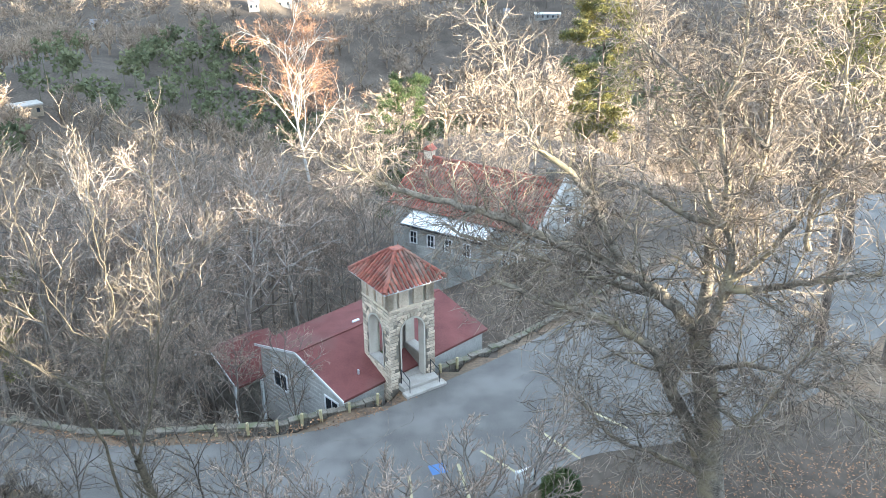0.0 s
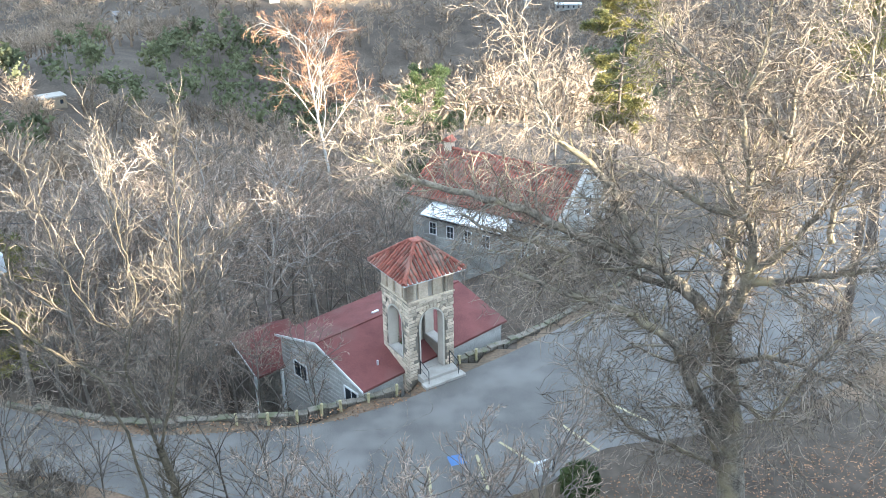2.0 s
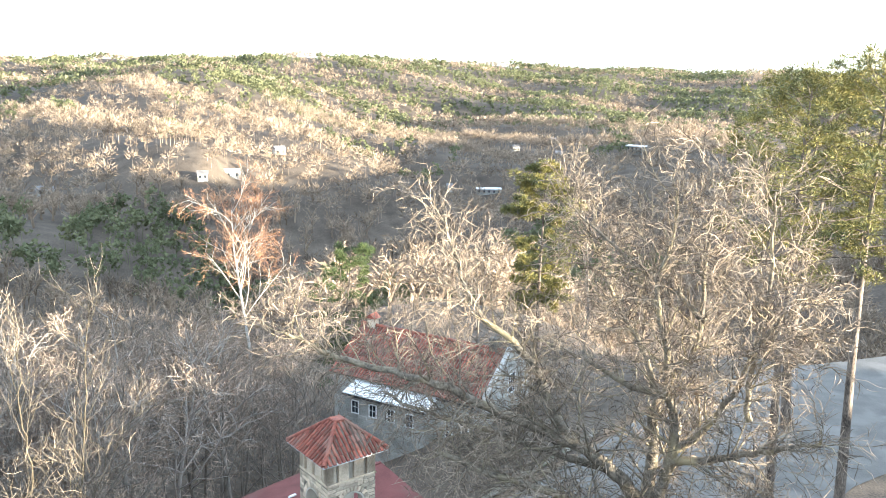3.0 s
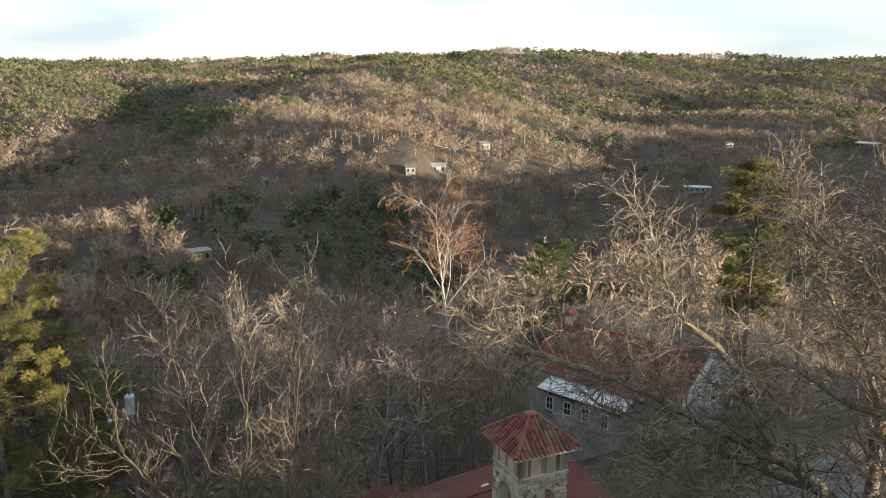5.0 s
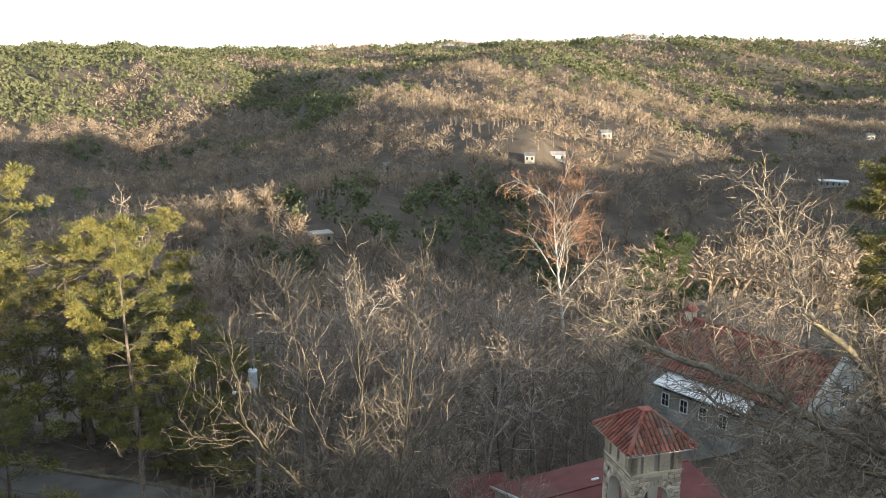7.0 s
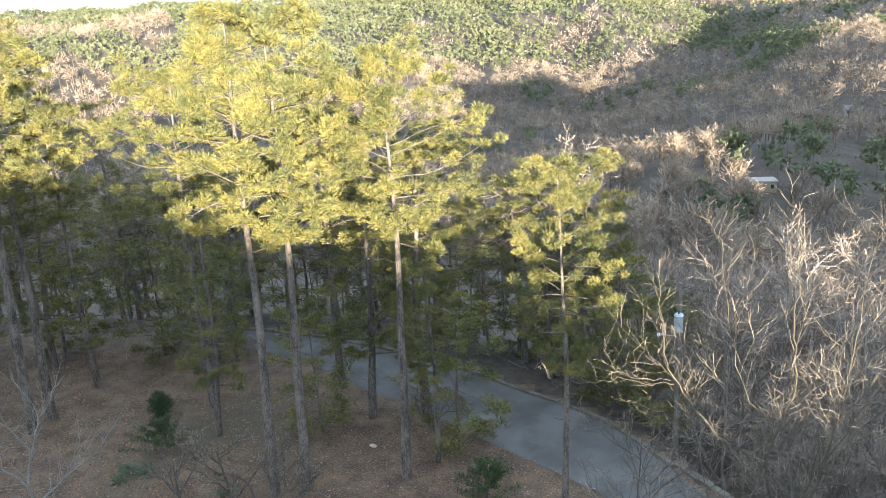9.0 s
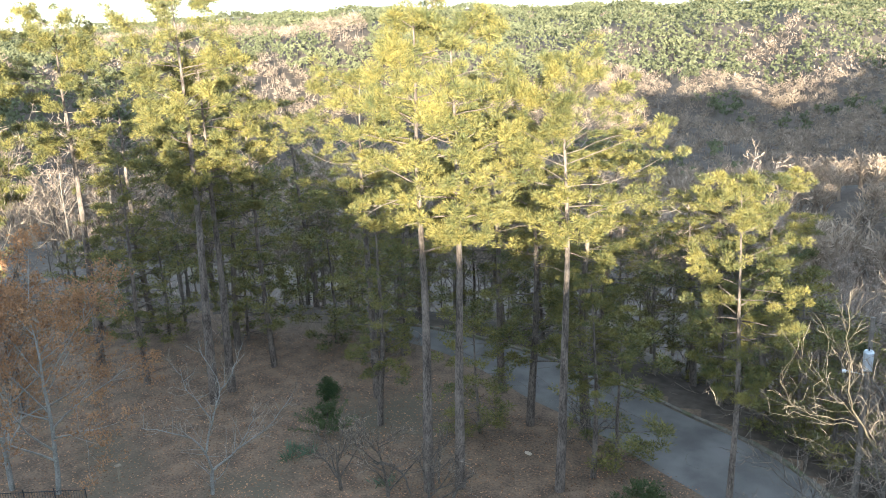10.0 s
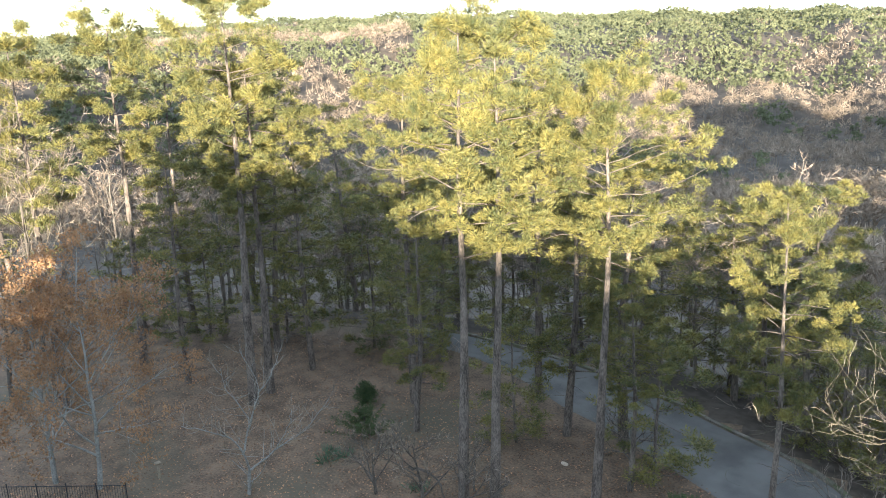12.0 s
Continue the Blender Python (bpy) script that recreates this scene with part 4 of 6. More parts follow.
def pine_tree(seed, m, tall, thick, bare=0.5, wide=3.6, label="", group="", per=104, tiers=12, needle=None, needle_len=0.19, subs=4, side=0.0, cushion=0.4, blade=0.026):
    """A pine in tiers: level boughs in whorls, each ending in flat cushions of needles."""
    rng, rnp = random.Random(seed), np.random.default_rng(seed)
    trunk = branch(rng, (0, 0, 0), (rng.gauss(0, 0.03), rng.gauss(0, 0.03), 1), tall * 0.985, thick, 0.035, 14, 0.022, 0.03)
    boughs, sprays, tips = [], [], []
    lop = rng.uniform(0, 6.28)
    for i in range(tiers):
        h = (i + rng.uniform(0.15, 0.85)) / tiers
        prof = (0.6 + 0.9 * h) if h < 0.4 else (0.92 * math.sqrt(max(0.0, 1 - ((h - 0.4) / 0.64) ** 2)) + 0.1)
        n = rng.choice((3, 4, 4, 5)) if h < 0.85 else 4
        a0 = rng.uniform(0, 6.28)
        for k in range(n):
            a = a0 + 6.283 * (k + rng.uniform(-0.25, 0.25)) / n
            p, d, r = sprout(rng, trunk, min(bare + (1 - bare) * (h + rng.uniform(-0.025, 0.025)), 0.985), 1.2, 0.2)
            lg = wide * prof * rng.uniform(0.62, 1.18) * (1 + side * math.cos(a - lop))
            lift = rng.uniform(-0.12, 0.16) + 0.75 * max(0.0, h - 0.35)
            b = branch(rng, p, (math.cos(a), math.sin(a), lift), lg, max(0.018, r * 0.36), 0.012, 7, 0.11, 0.035)
            boughs.append(b)
            tips.append(b[-1][:3])
            for q in range(subs):
                at = 0.38 + 0.6 * (q + rng.random()) / subs
                p2, d2, r2 = sprout(rng, b, min(at, 0.98), rng.uniform(0.6, 1.1), 0.25)
                c = branch(rng, p2, (d2[0], d2[1], d2[2] * 0.5 + 0.14), lg * rng.uniform(0.2, 0.38), max(0.008, r2 * 0.5), 0.006, 4, 0.14, 0.05)
                sprays.append(c)
                tips.append(c[-1][:3])
                if lg > 1.6 and rng.random() < 0.35:
                    tips.append(c[2][:3])
    for k in range(5):
        p, d, r = sprout(rng, trunk, rng.uniform(bare * 0.62, bare), 1.45, 0.1)
        boughs.append(branch(rng, p, d, rng.uniform(0.6, 1.9), 0.022, 0.008, 7, 0.16, -0.02))
    tips += [trunk[-1][:3], trunk[-2][:3]]
    t = thing("pine_tree", m, label or "tall pine with bare trunk and lit needle crown", "tree", group)
    raw("trunk", *tubes([trunk], 9), M_PINEBARK, t, smooth=True)
    tagged(raw("branch_crown", *tubes(boughs, 4), M_PINEBARK, t), kind="stuff")
    tagged(raw("twig_crown", *tubes(sprays, 3), M_PINEBARK, t), kind="stuff")
    n = len(tips) * per
    size = np.repeat(rnp.uniform(0.7, 1.25, (len(tips), 1)), per, axis=0)
    u = rnp.normal(0, 1, (n, 3))
    u /= np.linalg.norm(u, axis=1, keepdims=True)
    off = u * rnp.uniform(0.25, 1.0, (n, 1)) * np.array([1, 1, 0.64]) * cushion * size
    c = np.repeat(np.array(tips), per, axis=0) + off
    d = u * np.array([1, 1, 0.7]) + rnp.normal(0, 0.3, (n, 3)) + np.array([0, 0, 0.4])
    d *= needle_len * rnp.uniform(0.65, 1.2, (n, 1)) / np.linalg.norm(d, axis=1, keepdims=True)
    w = np.cross(d, rnp.normal(0, 1, (n, 3)))
    w *= blade / np.linalg.norm(w, axis=1, keepdims=True)
    v = np.stack([c - w, c + w, c + d], 1).reshape(-1, 3)
    tagged(raw("needle_crown", v, np.arange(n * 3).reshape(-1, 3), needle or M_NEEDLE, t), kind="stuff")
    return t


def drop(*obs):
    for p in obs:
        for o in (*p.children_recursive, p):
            bpy.data.objects.remove(o)


R = random.Random(5)
# pines on the lawn: foot, height, crown reach, which of the grown shapes
PINES = [(-25.4, 31.3, 22.5, 4.2, 0), (-29.6, 27.9, 24.8, 4.4, 1), (-30.6, 26.5, 25.4, 4.6, 2), (-16.4, 32.4, 18.0, 2.8, 3), (-49.4, 23.8, 26.8, 5.2, 1),
         (-50.3, 25.6, 23, 4.8, 2), (-41.8, 32, 21.5, 4.6, 0), (-36, 38.3, 21, 4.4, 1), (-24.9, 33.6, 12, 2.6, 3), (-31.5, 35.9, 19, 4.4, 5),
         (-62, 21, 26, 5, 0), (-58, 14, 25, 5, 2), (-28.2, 37.4, 17.4, 5.2, 3), (-51.7, 30, 20, 4.0, 5), (-21.0, 45.6, 15.6, 4.2, 3), (-24.5, 46.5, 15, 4, 4), (-44, 47, 18, 4.5, 5), (-34, 46.5, 17, 4.2, 4),
         (-57, 30, 21, 4.6, 4), (-66, 27, 22, 5, 5), (-62, 41, 19, 4.6, 4), (-53, 46, 19, 4.8, 5), (-72, 15, 23, 5, 4), (-46, 38, 14, 3.8, 4), (-38.5, 29.5, 15, 3.4, 5), (-56, 22, 17, 3.8, 4), (-70, 35, 20, 5, 5), (-27.5, 48.5, 14, 3.8, 4)]
proto = [pine_tree(40 + i, Matrix.Identity(4), 22, 0.3, (0.6, 0.57, 0.54, 0.46)[i], 3.5, group="pines on the lawn", per=190, tiers=11, blade=0.02, side=(0.35, 0.1, 0.2, 0.15)[i]) for i in range(4)]
proto += [pine_tree(80 + i, Matrix.Identity(4), 22, 0.28, 0.2, 3.7, "slender dark pine in the shade beyond the road", "pines behind the lawn", per=66, tiers=13, blade=0.034) for i in range(2)]
for x, y, hgt, wide, kind in PINES:
    m = spin(R, x, y) @ Matrix.Diagonal((wide / 4.4, wide / 4.4, hgt / 22, 1))
    copy_thing(proto[kind], m).matrix_basis = m
young = pine_tree(57, Matrix.Identity(4), 9, 0.11, 0.08, 2.6, "young dark pine in the thicket behind the lawn", "young pines by the road", tiers=9, subs=3, per=55, blade=0.034)
# the dark pine beside the parking ground, the yellowish one and the cedar behind the church
proto.append(pine_tree(47, Matrix.Identity(4), 22, 0.27, 0.6, 4.0, per=80))
for x, y, z, hgt, wide, kind in ((31.0, 36.3, -0.2, 25.0, 4.6, 6), (33.6, 33.8, -0.2, 26.0, 4.8, 6), (41, 47, -1, 25.5, 6.0, 6)):
    m = spin(R, x, y, z) @ Matrix.Diagonal((wide / 4, wide / 4, hgt / 22, 1))
    o = copy_thing(proto[kind], m)
    o.matrix_basis = m
    tagged(o, "broad dark pine beside the parking ground", "tree", "pines beyond the church")
for x, y, hgt, wide in ((-52, 36, 9, 3.4), (-58, 31.5, 8, 3.2), (-64, 27.5, 9, 3.4), (-47.5, 37.5, 7, 2.8), (-69, 24, 8, 3), (-55, 45, 11, 4), (-48, 47.5, 10, 3.6), (-41, 48.5, 11, 4),
                        (-35, 50, 9, 3.4), (-30, 52, 11, 4), (-62, 45, 12, 4), (-25.5, 52, 9, 3.4), (-68, 44, 12, 4), (-45, 54, 12, 4), (-21.5, 50, 8, 3), (-24.3, 35.0, 8.5, 3.0), (-18.6, 45.2, 10, 3.4), (-16.2, 43.6, 8, 2.8), (-33, 33, 8, 2.8)):
    m = spin(R, x, y) @ Matrix.Diagonal((wide / 2.6, wide / 2.6, hgt / 9, 1))
    copy_thing(young, m).matrix_basis = m
drop(*proto, young)
pine_tree(61, Matrix.Translation((32.5, 73.1, -8)), 24.2, 0.3, 0.42, 3.6, "rounded yellow-green pine beyond the church", per=170, tiers=13, cushion=0.62, needle_len=0.26, blade=0.04)
pine_tree(51, Matrix.Translation((13.4, 77.0, -11)), 19.3, 0.2, 0.3, 3.2, "dense green cedar behind the church", needle=M_CEDAR, tiers=16)

# the large bare tree beside the forecourt
limbed_tree(11, "large spreading bare hardwood with mossy, sun-patched trunk by the forecourt", [
    ("trunk", 0.62, 0.42, [(17.4, 24.5, -0.3), (16.9, 24.8, 4.4), (16.4, 25.1, 7.2), (16.1, 25.3, 9.0)]),
    ("limb", 0.3, 0.07, [(16.0, 25.4, 9.1), (14.7, 25.6, 10.5), (13.3, 25.8, 11.6), (11.9, 25.9, 12.3), (10.0, 26.2, 13.2), (8.3, 26.2, 14.2), (7.0, 26.6, 14.6), (5.0, 27.4, 15.0), (4.0, 27.7, 15.5), (3.0, 28.0, 16.0)]),
    ("limb", 0.17, 0.05, [(14.7, 25.6, 10.5), (12.6, 26.8, 11.0), (10.7, 27.8, 11.6), (9.3, 28.5, 11.9), (7.9, 29.2, 12.3), (6.9, 29.6, 12.8)]),
    ("limb", 0.2, 0.05, [(13.3, 25.8, 11.6), (12.2, 25.9, 13.2), (11.6, 25.9, 14.6), (10.7, 26.1, 15.7), (9.7, 26.3, 16.6), (9.0, 26.5, 17.7), (8.6, 26.6, 18.9), (8.3, 26.8, 20.0)]),
    ("limb", 0.3, 0.16, [(16.1, 25.3, 9.0), (16.4, 25.6, 10.7), (16.4, 25.8, 12.2), (16.6, 25.9, 13.2)]),
    ("limb", 0.16, 0.04, [(16.6, 25.9, 13.2), (15.6, 26.8, 13.5), (14.6, 27.8, 14.1), (13.9, 28.8, 14.3), (13.2, 29.7, 14.5)]),
    ("limb", 0.17, 0.04, [(16.6, 25.9, 13.2), (16.9, 25.4, 14.4), (17.1, 24.6, 15.5), (17.0, 24.2, 17.6), (16.8, 23.9, 19.5), (16.8, 23.7, 21.3)]),
    ("limb", 0.15, 0.04, [(16.6, 25.9, 13.0), (16.2, 26.6, 14.9), (15.6, 27.5, 16.3), (14.9, 28.3, 18.4), (14.2, 28.7, 20.0)]),
    ("limb", 0.26, 0.13, [(16.2, 25.2, 8.7), (16.5, 24.6, 11.2), (16.5, 24.4, 12.6), (16.1, 24.6, 13.7)]),
    ("limb", 0.16, 0.04, [(16.1, 24.6, 13.7), (15.9, 24.5, 15.6), (15.4, 24.6, 17.6), (15.6, 24.2, 19.5), (15.5, 24.0, 21.3)]),
    ("limb", 0.2, 0.06, [(16.5, 24.6, 11.2), (17.2, 23.4, 11.7), (17.7, 22.2, 12.4), (18.2, 21.0, 13.1), (18.8, 19.9, 13.8)]),
    ("limb", 0.16, 0.04, [(16.6, 24.4, 11.7), (17.1, 23.4, 13.0), (17.4, 22.7, 14.4), (17.6, 21.8, 16.4), (17.8, 21.1, 17.6), (18.1, 20.5, 18.5)]),
    ("limb", 0.13, 0.03, [(17.1, 24.1, 16.6), (16.3, 25.2, 17.6), (15.5, 26.1, 18.2), (14.5, 27.4, 19.3), (13.6, 28.4, 20.2)]),
    ("limb", 0.36, 0.08, [(16.9, 24.8, 2.6), (15.9, 24.9, 5.0), (14.9, 24.9, 6.9), (14.1, 24.9, 8.6), (13.1, 25.0, 9.5), (11.5, 25.1, 10.5), (9.8, 25.4, 11.1), (7.8, 25.6, 12.1)]),
    ("limb", 0.14, 0.04, [(16.9, 24.8, 2.4), (14.6, 25.3, 3.6), (12.9, 25.5, 4.6), (12.0, 25.5, 5.8), (11.3, 25.6, 6.6)]),
    ("limb", 0.14, 0.03, [(16.5, 25.1, 7.5), (17.5, 23.1, 8.6), (18.0, 21.7, 8.7), (18.6, 20.4, 8.9), (19.4, 19.1, 8.1)]),
    ("limb", 0.13, 0.03, [(16.9, 24.8, 6.0), (17.3, 23.3, 5.8), (17.2, 22.4, 7.1), (17.6, 21.5, 9.5), (17.9, 21.0, 10.6)]),
    ("limb", 0.12, 0.03, [(17.9, 22.3, 13.6), (17.7, 22.2, 15.6), (17.7, 21.7, 18.2), (17.6, 21.7, 20.1), (17.6, 21.8, 21.5)]),
], M_MOSS_SUN_BARK, M_TWIG, (4.8, 4.0, 3.4), 0.013, (17.4, 24.5, 0.0), lens=(1.0, 3.2), up=0.05, droop=0.1, thick=0.3, hang=3)
# the slender tree on the bank, with upright shoots
limbed_tree(12, "slender bare tree with long upright branches on the bank", [
    ("trunk", 0.195, 0.125, [(-4.5, 24.1, 0.5), (-4.5, 24.1, 5.0), (-4.5, 24.1, 6.1), (-4.7, 24.1, 7.7)]),
    ("limb", 0.062, 0.006, [(-4.7, 24.1, 7.7), (-5.0, 23.9, 9.6), (-5.2, 23.7, 10.8), (-4.9, 23.7, 12.3), (-4.5, 23.7, 13.7), (-4.6, 23.6, 15.2), (-4.6, 23.6, 16.6), (-4.6, 23.6, 18.4)]),
    ("limb", 0.03, 0.005, [(-5.2, 23.7, 10.8), (-5.7, 23.3, 11.4), (-6.7, 22.6, 12.4), (-7.2, 22.3, 13.3), (-7.7, 21.9, 14.2), (-8.3, 21.4, 15.1)]),
    ("limb", 0.026, 0.005, [(-5.0, 23.7, 12.2), (-5.9, 23.7, 13.2), (-6.4, 23.8, 14.9), (-6.7, 23.9, 16.5), (-6.9, 24.0, 18.0)]),
    ("limb", 0.058, 0.006, [(-4.7, 24.1, 7.7), (-4.2, 24.3, 9.1), (-3.8, 24.6, 10.6), (-3.4, 24.8, 12.6), (-3.2, 24.9, 14.5), (-3.1, 25.0, 16.5), (-2.9, 25.1, 18.2)]),
    ("limb", 0.022, 0.005, [(-3.8, 24.6, 10.6), (-3.0, 25.0, 12.4), (-2.7, 25.5, 13.5), (-1.8, 25.9, 14.3), (-0.8, 26.5, 14.4)]),
    ("limb", 0.02, 0.005, [(-4.2, 24.3, 9.1), (-3.9, 24.1, 10.9), (-3.6, 23.9, 12.6), (-3.5, 23.7, 14.4)]),
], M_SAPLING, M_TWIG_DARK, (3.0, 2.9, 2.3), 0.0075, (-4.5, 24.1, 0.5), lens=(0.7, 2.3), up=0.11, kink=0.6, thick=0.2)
limbed_tree(13, "leaning bare sapling with level lower boughs", [
    ("limb", 0.06, 0.008, [(-4.9, 21.6, 2.0), (-4.8, 21.5, 8.0), (-5.3, 21.3, 11.9), (-5.8, 21.2, 12.8), (-6.6, 21.0, 13.7), (-7.1, 20.8, 14.6), (-7.4, 20.7, 15.6), (-7.5, 20.7, 16.8), (-7.6, 20.6, 17.7)]),
    ("limb", 0.013, 0.006, [(-7.2, 20.8, 14.5), (-7.7, 20.2, 14.7), (-8.2, 19.6, 15.0), (-8.4, 19.3, 15.5), (-8.4, 19.0, 16.1)]),
    ("limb", 0.013, 0.006, [(-7.1, 20.8, 14.4), (-7.5, 20.1, 14.6), (-8.2, 19.5, 14.9), (-8.8, 18.9, 14.9), (-9.4, 18.1, 15.1)]),
    ("limb", 0.011, 0.006, [(-5.9, 21.2, 13.0), (-6.2, 20.6, 13.2), (-7.1, 20.0, 13.9), (-7.9, 19.5, 14.3)]),
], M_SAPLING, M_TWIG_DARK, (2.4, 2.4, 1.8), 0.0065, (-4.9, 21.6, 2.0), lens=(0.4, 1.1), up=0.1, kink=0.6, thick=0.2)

# woods below the road
wood = [bare_tree(60 + i, Matrix.Identity(4), "bare grey winter tree in the woods below the road", M_BARKGREY, M_TWIG_RED, "woods below the road", tall=16, thick=0.13, crown=0.42, k=(11, 5, 4, 4), rmin=0.017, up=0.05, lo=0.22, wob=1.1, spread=(0.5, 1.0)) for i in range(4)]
light = [bare_tree(70 + i, Matrix.Identity(4), "bare grey winter tree in the woods down the slope", M_BARKGREY, M_TWIG_RED, "woods down the slope", tall=16, thick=0.17, crown=0.42, k=(9, 5, 4, 4), rmin=0.018, up=0.05, lo=0.25, wob=1.1, spread=(0.5, 1.0)) for i in range(3)]


def free(x, y):
    e = float(np.interp(x, rf[:, 0], rf[:, 1]))
    return y > e + 3.5 and not (9 < x < 33 and 54 < y < 80) and not (-4.5 < x < 15 and y < 51) and not (x > 15 and y < e + 9)


def scatter(protos, n, a0, a1, r0, r1, s0, s1, gap, slope=0.0):
    """Trees at random; with a slope, their tops keep to a canopy that falls away down the valley side."""
    spots = []
    tries = 0
    while len(spots) < n and tries < 4000:
        tries += 1
        a, r = radians(R.uniform(a0, a1)), math.sqrt(R.uniform(r0 * r0, r1 * r1))
        x, y = r * math.sin(a), r * math.cos(a)
        if not free(x, y) or any((x - p) ** 2 + (y - q) ** 2 < gap * gap for p, q in spots):
            continue
        spots.append((x, y))
        s = R.uniform(s0, s1)
        if slope:
            s = min(s, max(0.4, (25 - r * slope - shelf_z(x, y)) / 16 * R.uniform(0.88, 1.03)))
        m = spin(R, x, y) @ Matrix.Diagonal((s * 1.1, s * 1.1, s, 1))
        copy_thing(protos[len(spots) % len(protos)], m).matrix_basis = m


scatter(wood, 104, -26, 11, 43, 84, 0.64, 1.0, 2.5, 0.31)
scatter(light, 66, -28, 45, 80, 140, 0.8, 1.15, 5.5, 0.265)
scatter(light, 46, -66, -25, 50, 100, 0.7, 1.0, 4.0)
for x, y, s in ((-66, 30, 1.0), (-74, 24, 1.1), (-80, 17, 1.0), (-84, 22, 1.1), (-72, 36, 1.0), (-90, 12, 1.1), (-78, 30, 1.2), (34, 66, 1.0), (30, 84, 1.1)):
    m = spin(R, x, y) @ Matrix.Scale(s, 4)
    copy_thing(light[0], m).matrix_basis = m
# the grey thicket behind the lawn
for _ in range(46):
    x = R.uniform(-92, -42)
    y = float(np.interp(x, rf[:, 0], rf[:, 1])) + R.uniform(2, 22)
    s = R.uniform(0.45, 0.8)
    m = spin(R, x, y) @ Matrix.Diagonal((s * 1.1, s * 1.1, s, 1))
    copy_thing(light[_ % 3], m).matrix_basis = m
for _ in range(22):
    s = R.uniform(0.5, 0.9)
    m = spin(R, R.uniform(-108, -74), R.uniform(-4, 27)) @ Matrix.Diagonal((s * 1.1, s * 1.1, s, 1))
    copy_thing(light[_ % 3], m).matrix_basis = m
drop(*wood, *light)



# saplings and brush under the woods, and the thicket behind the lawn
def underbrush():
    rng = random.Random(15)
    lines = []
    while len(lines) < 17000:
        if len(lines) % 5:
            a, r = radians(rng.uniform(-28, 44)), rng.uniform(38, 120)
            x, y = r * math.sin(a), r * math.cos(a)
            hgt = rng.uniform(1.0, 4.5)
        else:
            x, y = rng.uniform(-92, -14), rng.uniform(30, 62)
            hgt = rng.uniform(1.0, 3.6)
            if len(lines) % 10 == 0:
                x = rng.uniform(-92, -46)
                y = float(np.interp(x, rn[:, 0], rn[:, 1])) + rng.uniform(-3, 9) * (1 if x < -55 else -0.3)
                lines.append(branch(rng, (x, y, shelf_z(x, y) - 0.1), (rng.gauss(0, 0.8), rng.gauss(0, 0.8), 0.8), hgt * 0.7, 0.014, 0.008, 4, 0.3, -0.03))
                continue
        e = float(np.interp(x, rf[:, 0], rf[:, 1]))
        if y < e + (2.2 if x < 2 else 5) or 8.5 < x < 27 and 54 < y < 80 and (x - 11.6) * 0.727 + (y - 69.4) * 0.686 > -3.5 or -3.5 < x < 14 and y < 50:
            continue
        lines.append(branch(rng, (x, y, shelf_z(x, y) - 0.1), (rng.gauss(0, 0.8), rng.gauss(0, 0.8), 0.8), hgt, 0.016, 0.009, 4, 0.32, -0.02))
    tagged(raw("underbrush", *blades(lines, 4), M_TWIG_RED), "tangled bare saplings and brush under the woods", "brush", kind="stuff")


underbrush()

# the pale-barked tree that stands over the woods
bare_tree(31, Matrix.Translation((4.9, 75, -14)), "tall pale-barked sycamore with rusty seed tips", M_PALE, M_SEED, name="sycamore_tree", tall=31, thick=0.24, crown=0.27, k=(15, 7, 6, 6), rmin=0.013, up=0.0, lo=0.6, spread=(0.5, 0.85))


# far woods: bare crowns of thin branches, and evergreen crowns of small blades
def sliver_tree(seed, k2, k3, fat=1.0):
    """A leafless crown for far off: every branch one tapering blade. Unit height."""
    rng = random.Random(seed)
    trunk = branch(rng, (0, 0, 0), (0, 0, 1), 0.75, 0.02, 0.006, 4, 0.05, 0.05)
    l1 = shoots(rng, [trunk], 8, (0.45, 0.7), (0.5, 0.9), 0.6, 3, 0.1, 0.1, 0.006, 0.25)
    l2 = shoots(rng, l1 + [trunk], k2, (0.35, 0.6), (0.4, 0.9), 0.6, 3, 0.12, 0.1, 0.0045, 0.2)
    l3 = shoots(rng, l2, k3, (0.4, 0.8), (0.4, 0.9), 0.6, 2, 0.1, 0.1, 0.004, 0.15) if k3 else []
    tri = []
    for ln_ in [trunk] + l1 + l2 + l3:
        a, b = Vector(ln_[0][:3]), Vector(ln_[-1][:3])
        d = b - a
        s = d.cross(Vector((rng.gauss(0, 1), rng.gauss(0, 1), rng.gauss(0, 1)))).normalized() * ln_[0][3] * fat
        tri += [a - s, a + s, b]
    return np.array([tuple(p) for p in tri], dtype=np.float32).reshape(-1, 3, 3)


def dome_crown(seed, per, length, width):
    """A leafless crown for farther off: short upright blades in a dome over a stem. Unit height."""
    rnp = np.random.default_rng(seed)
    u = rnp.normal(0, 1, (per, 3))
    u[:, 2] = np.abs(u[:, 2]) * 0.9 - 0.15
    u /= np.linalg.norm(u, axis=1, keepdims=True)
    c = u * rnp.uniform(0.45, 1.0, (per, 1)) * np.array([0.34, 0.34, 0.42]) + np.array([0, 0, 0.5])
    d = u * np.array([0.9, 0.9, 0.8]) + np.array([0, 0, 0.25]) + rnp.normal(0, 0.3, (per, 3))
    d *= length / np.linalg.norm(d, axis=1, keepdims=True)
    s = np.cross(d, rnp.normal(0, 1, (per, 3)))
    s *= width / np.linalg.norm(s, axis=1, keepdims=True)
    v = np.stack([c - d * 0.5 - s, c - d * 0.5 + s, c + d * 0.5], 1)
    tr = np.array([[(-0.012, 0, 0), (0.012, 0, 0), (0, 0, 0.7)]])
    return np.concatenate([v, tr]).astype(np.float32)


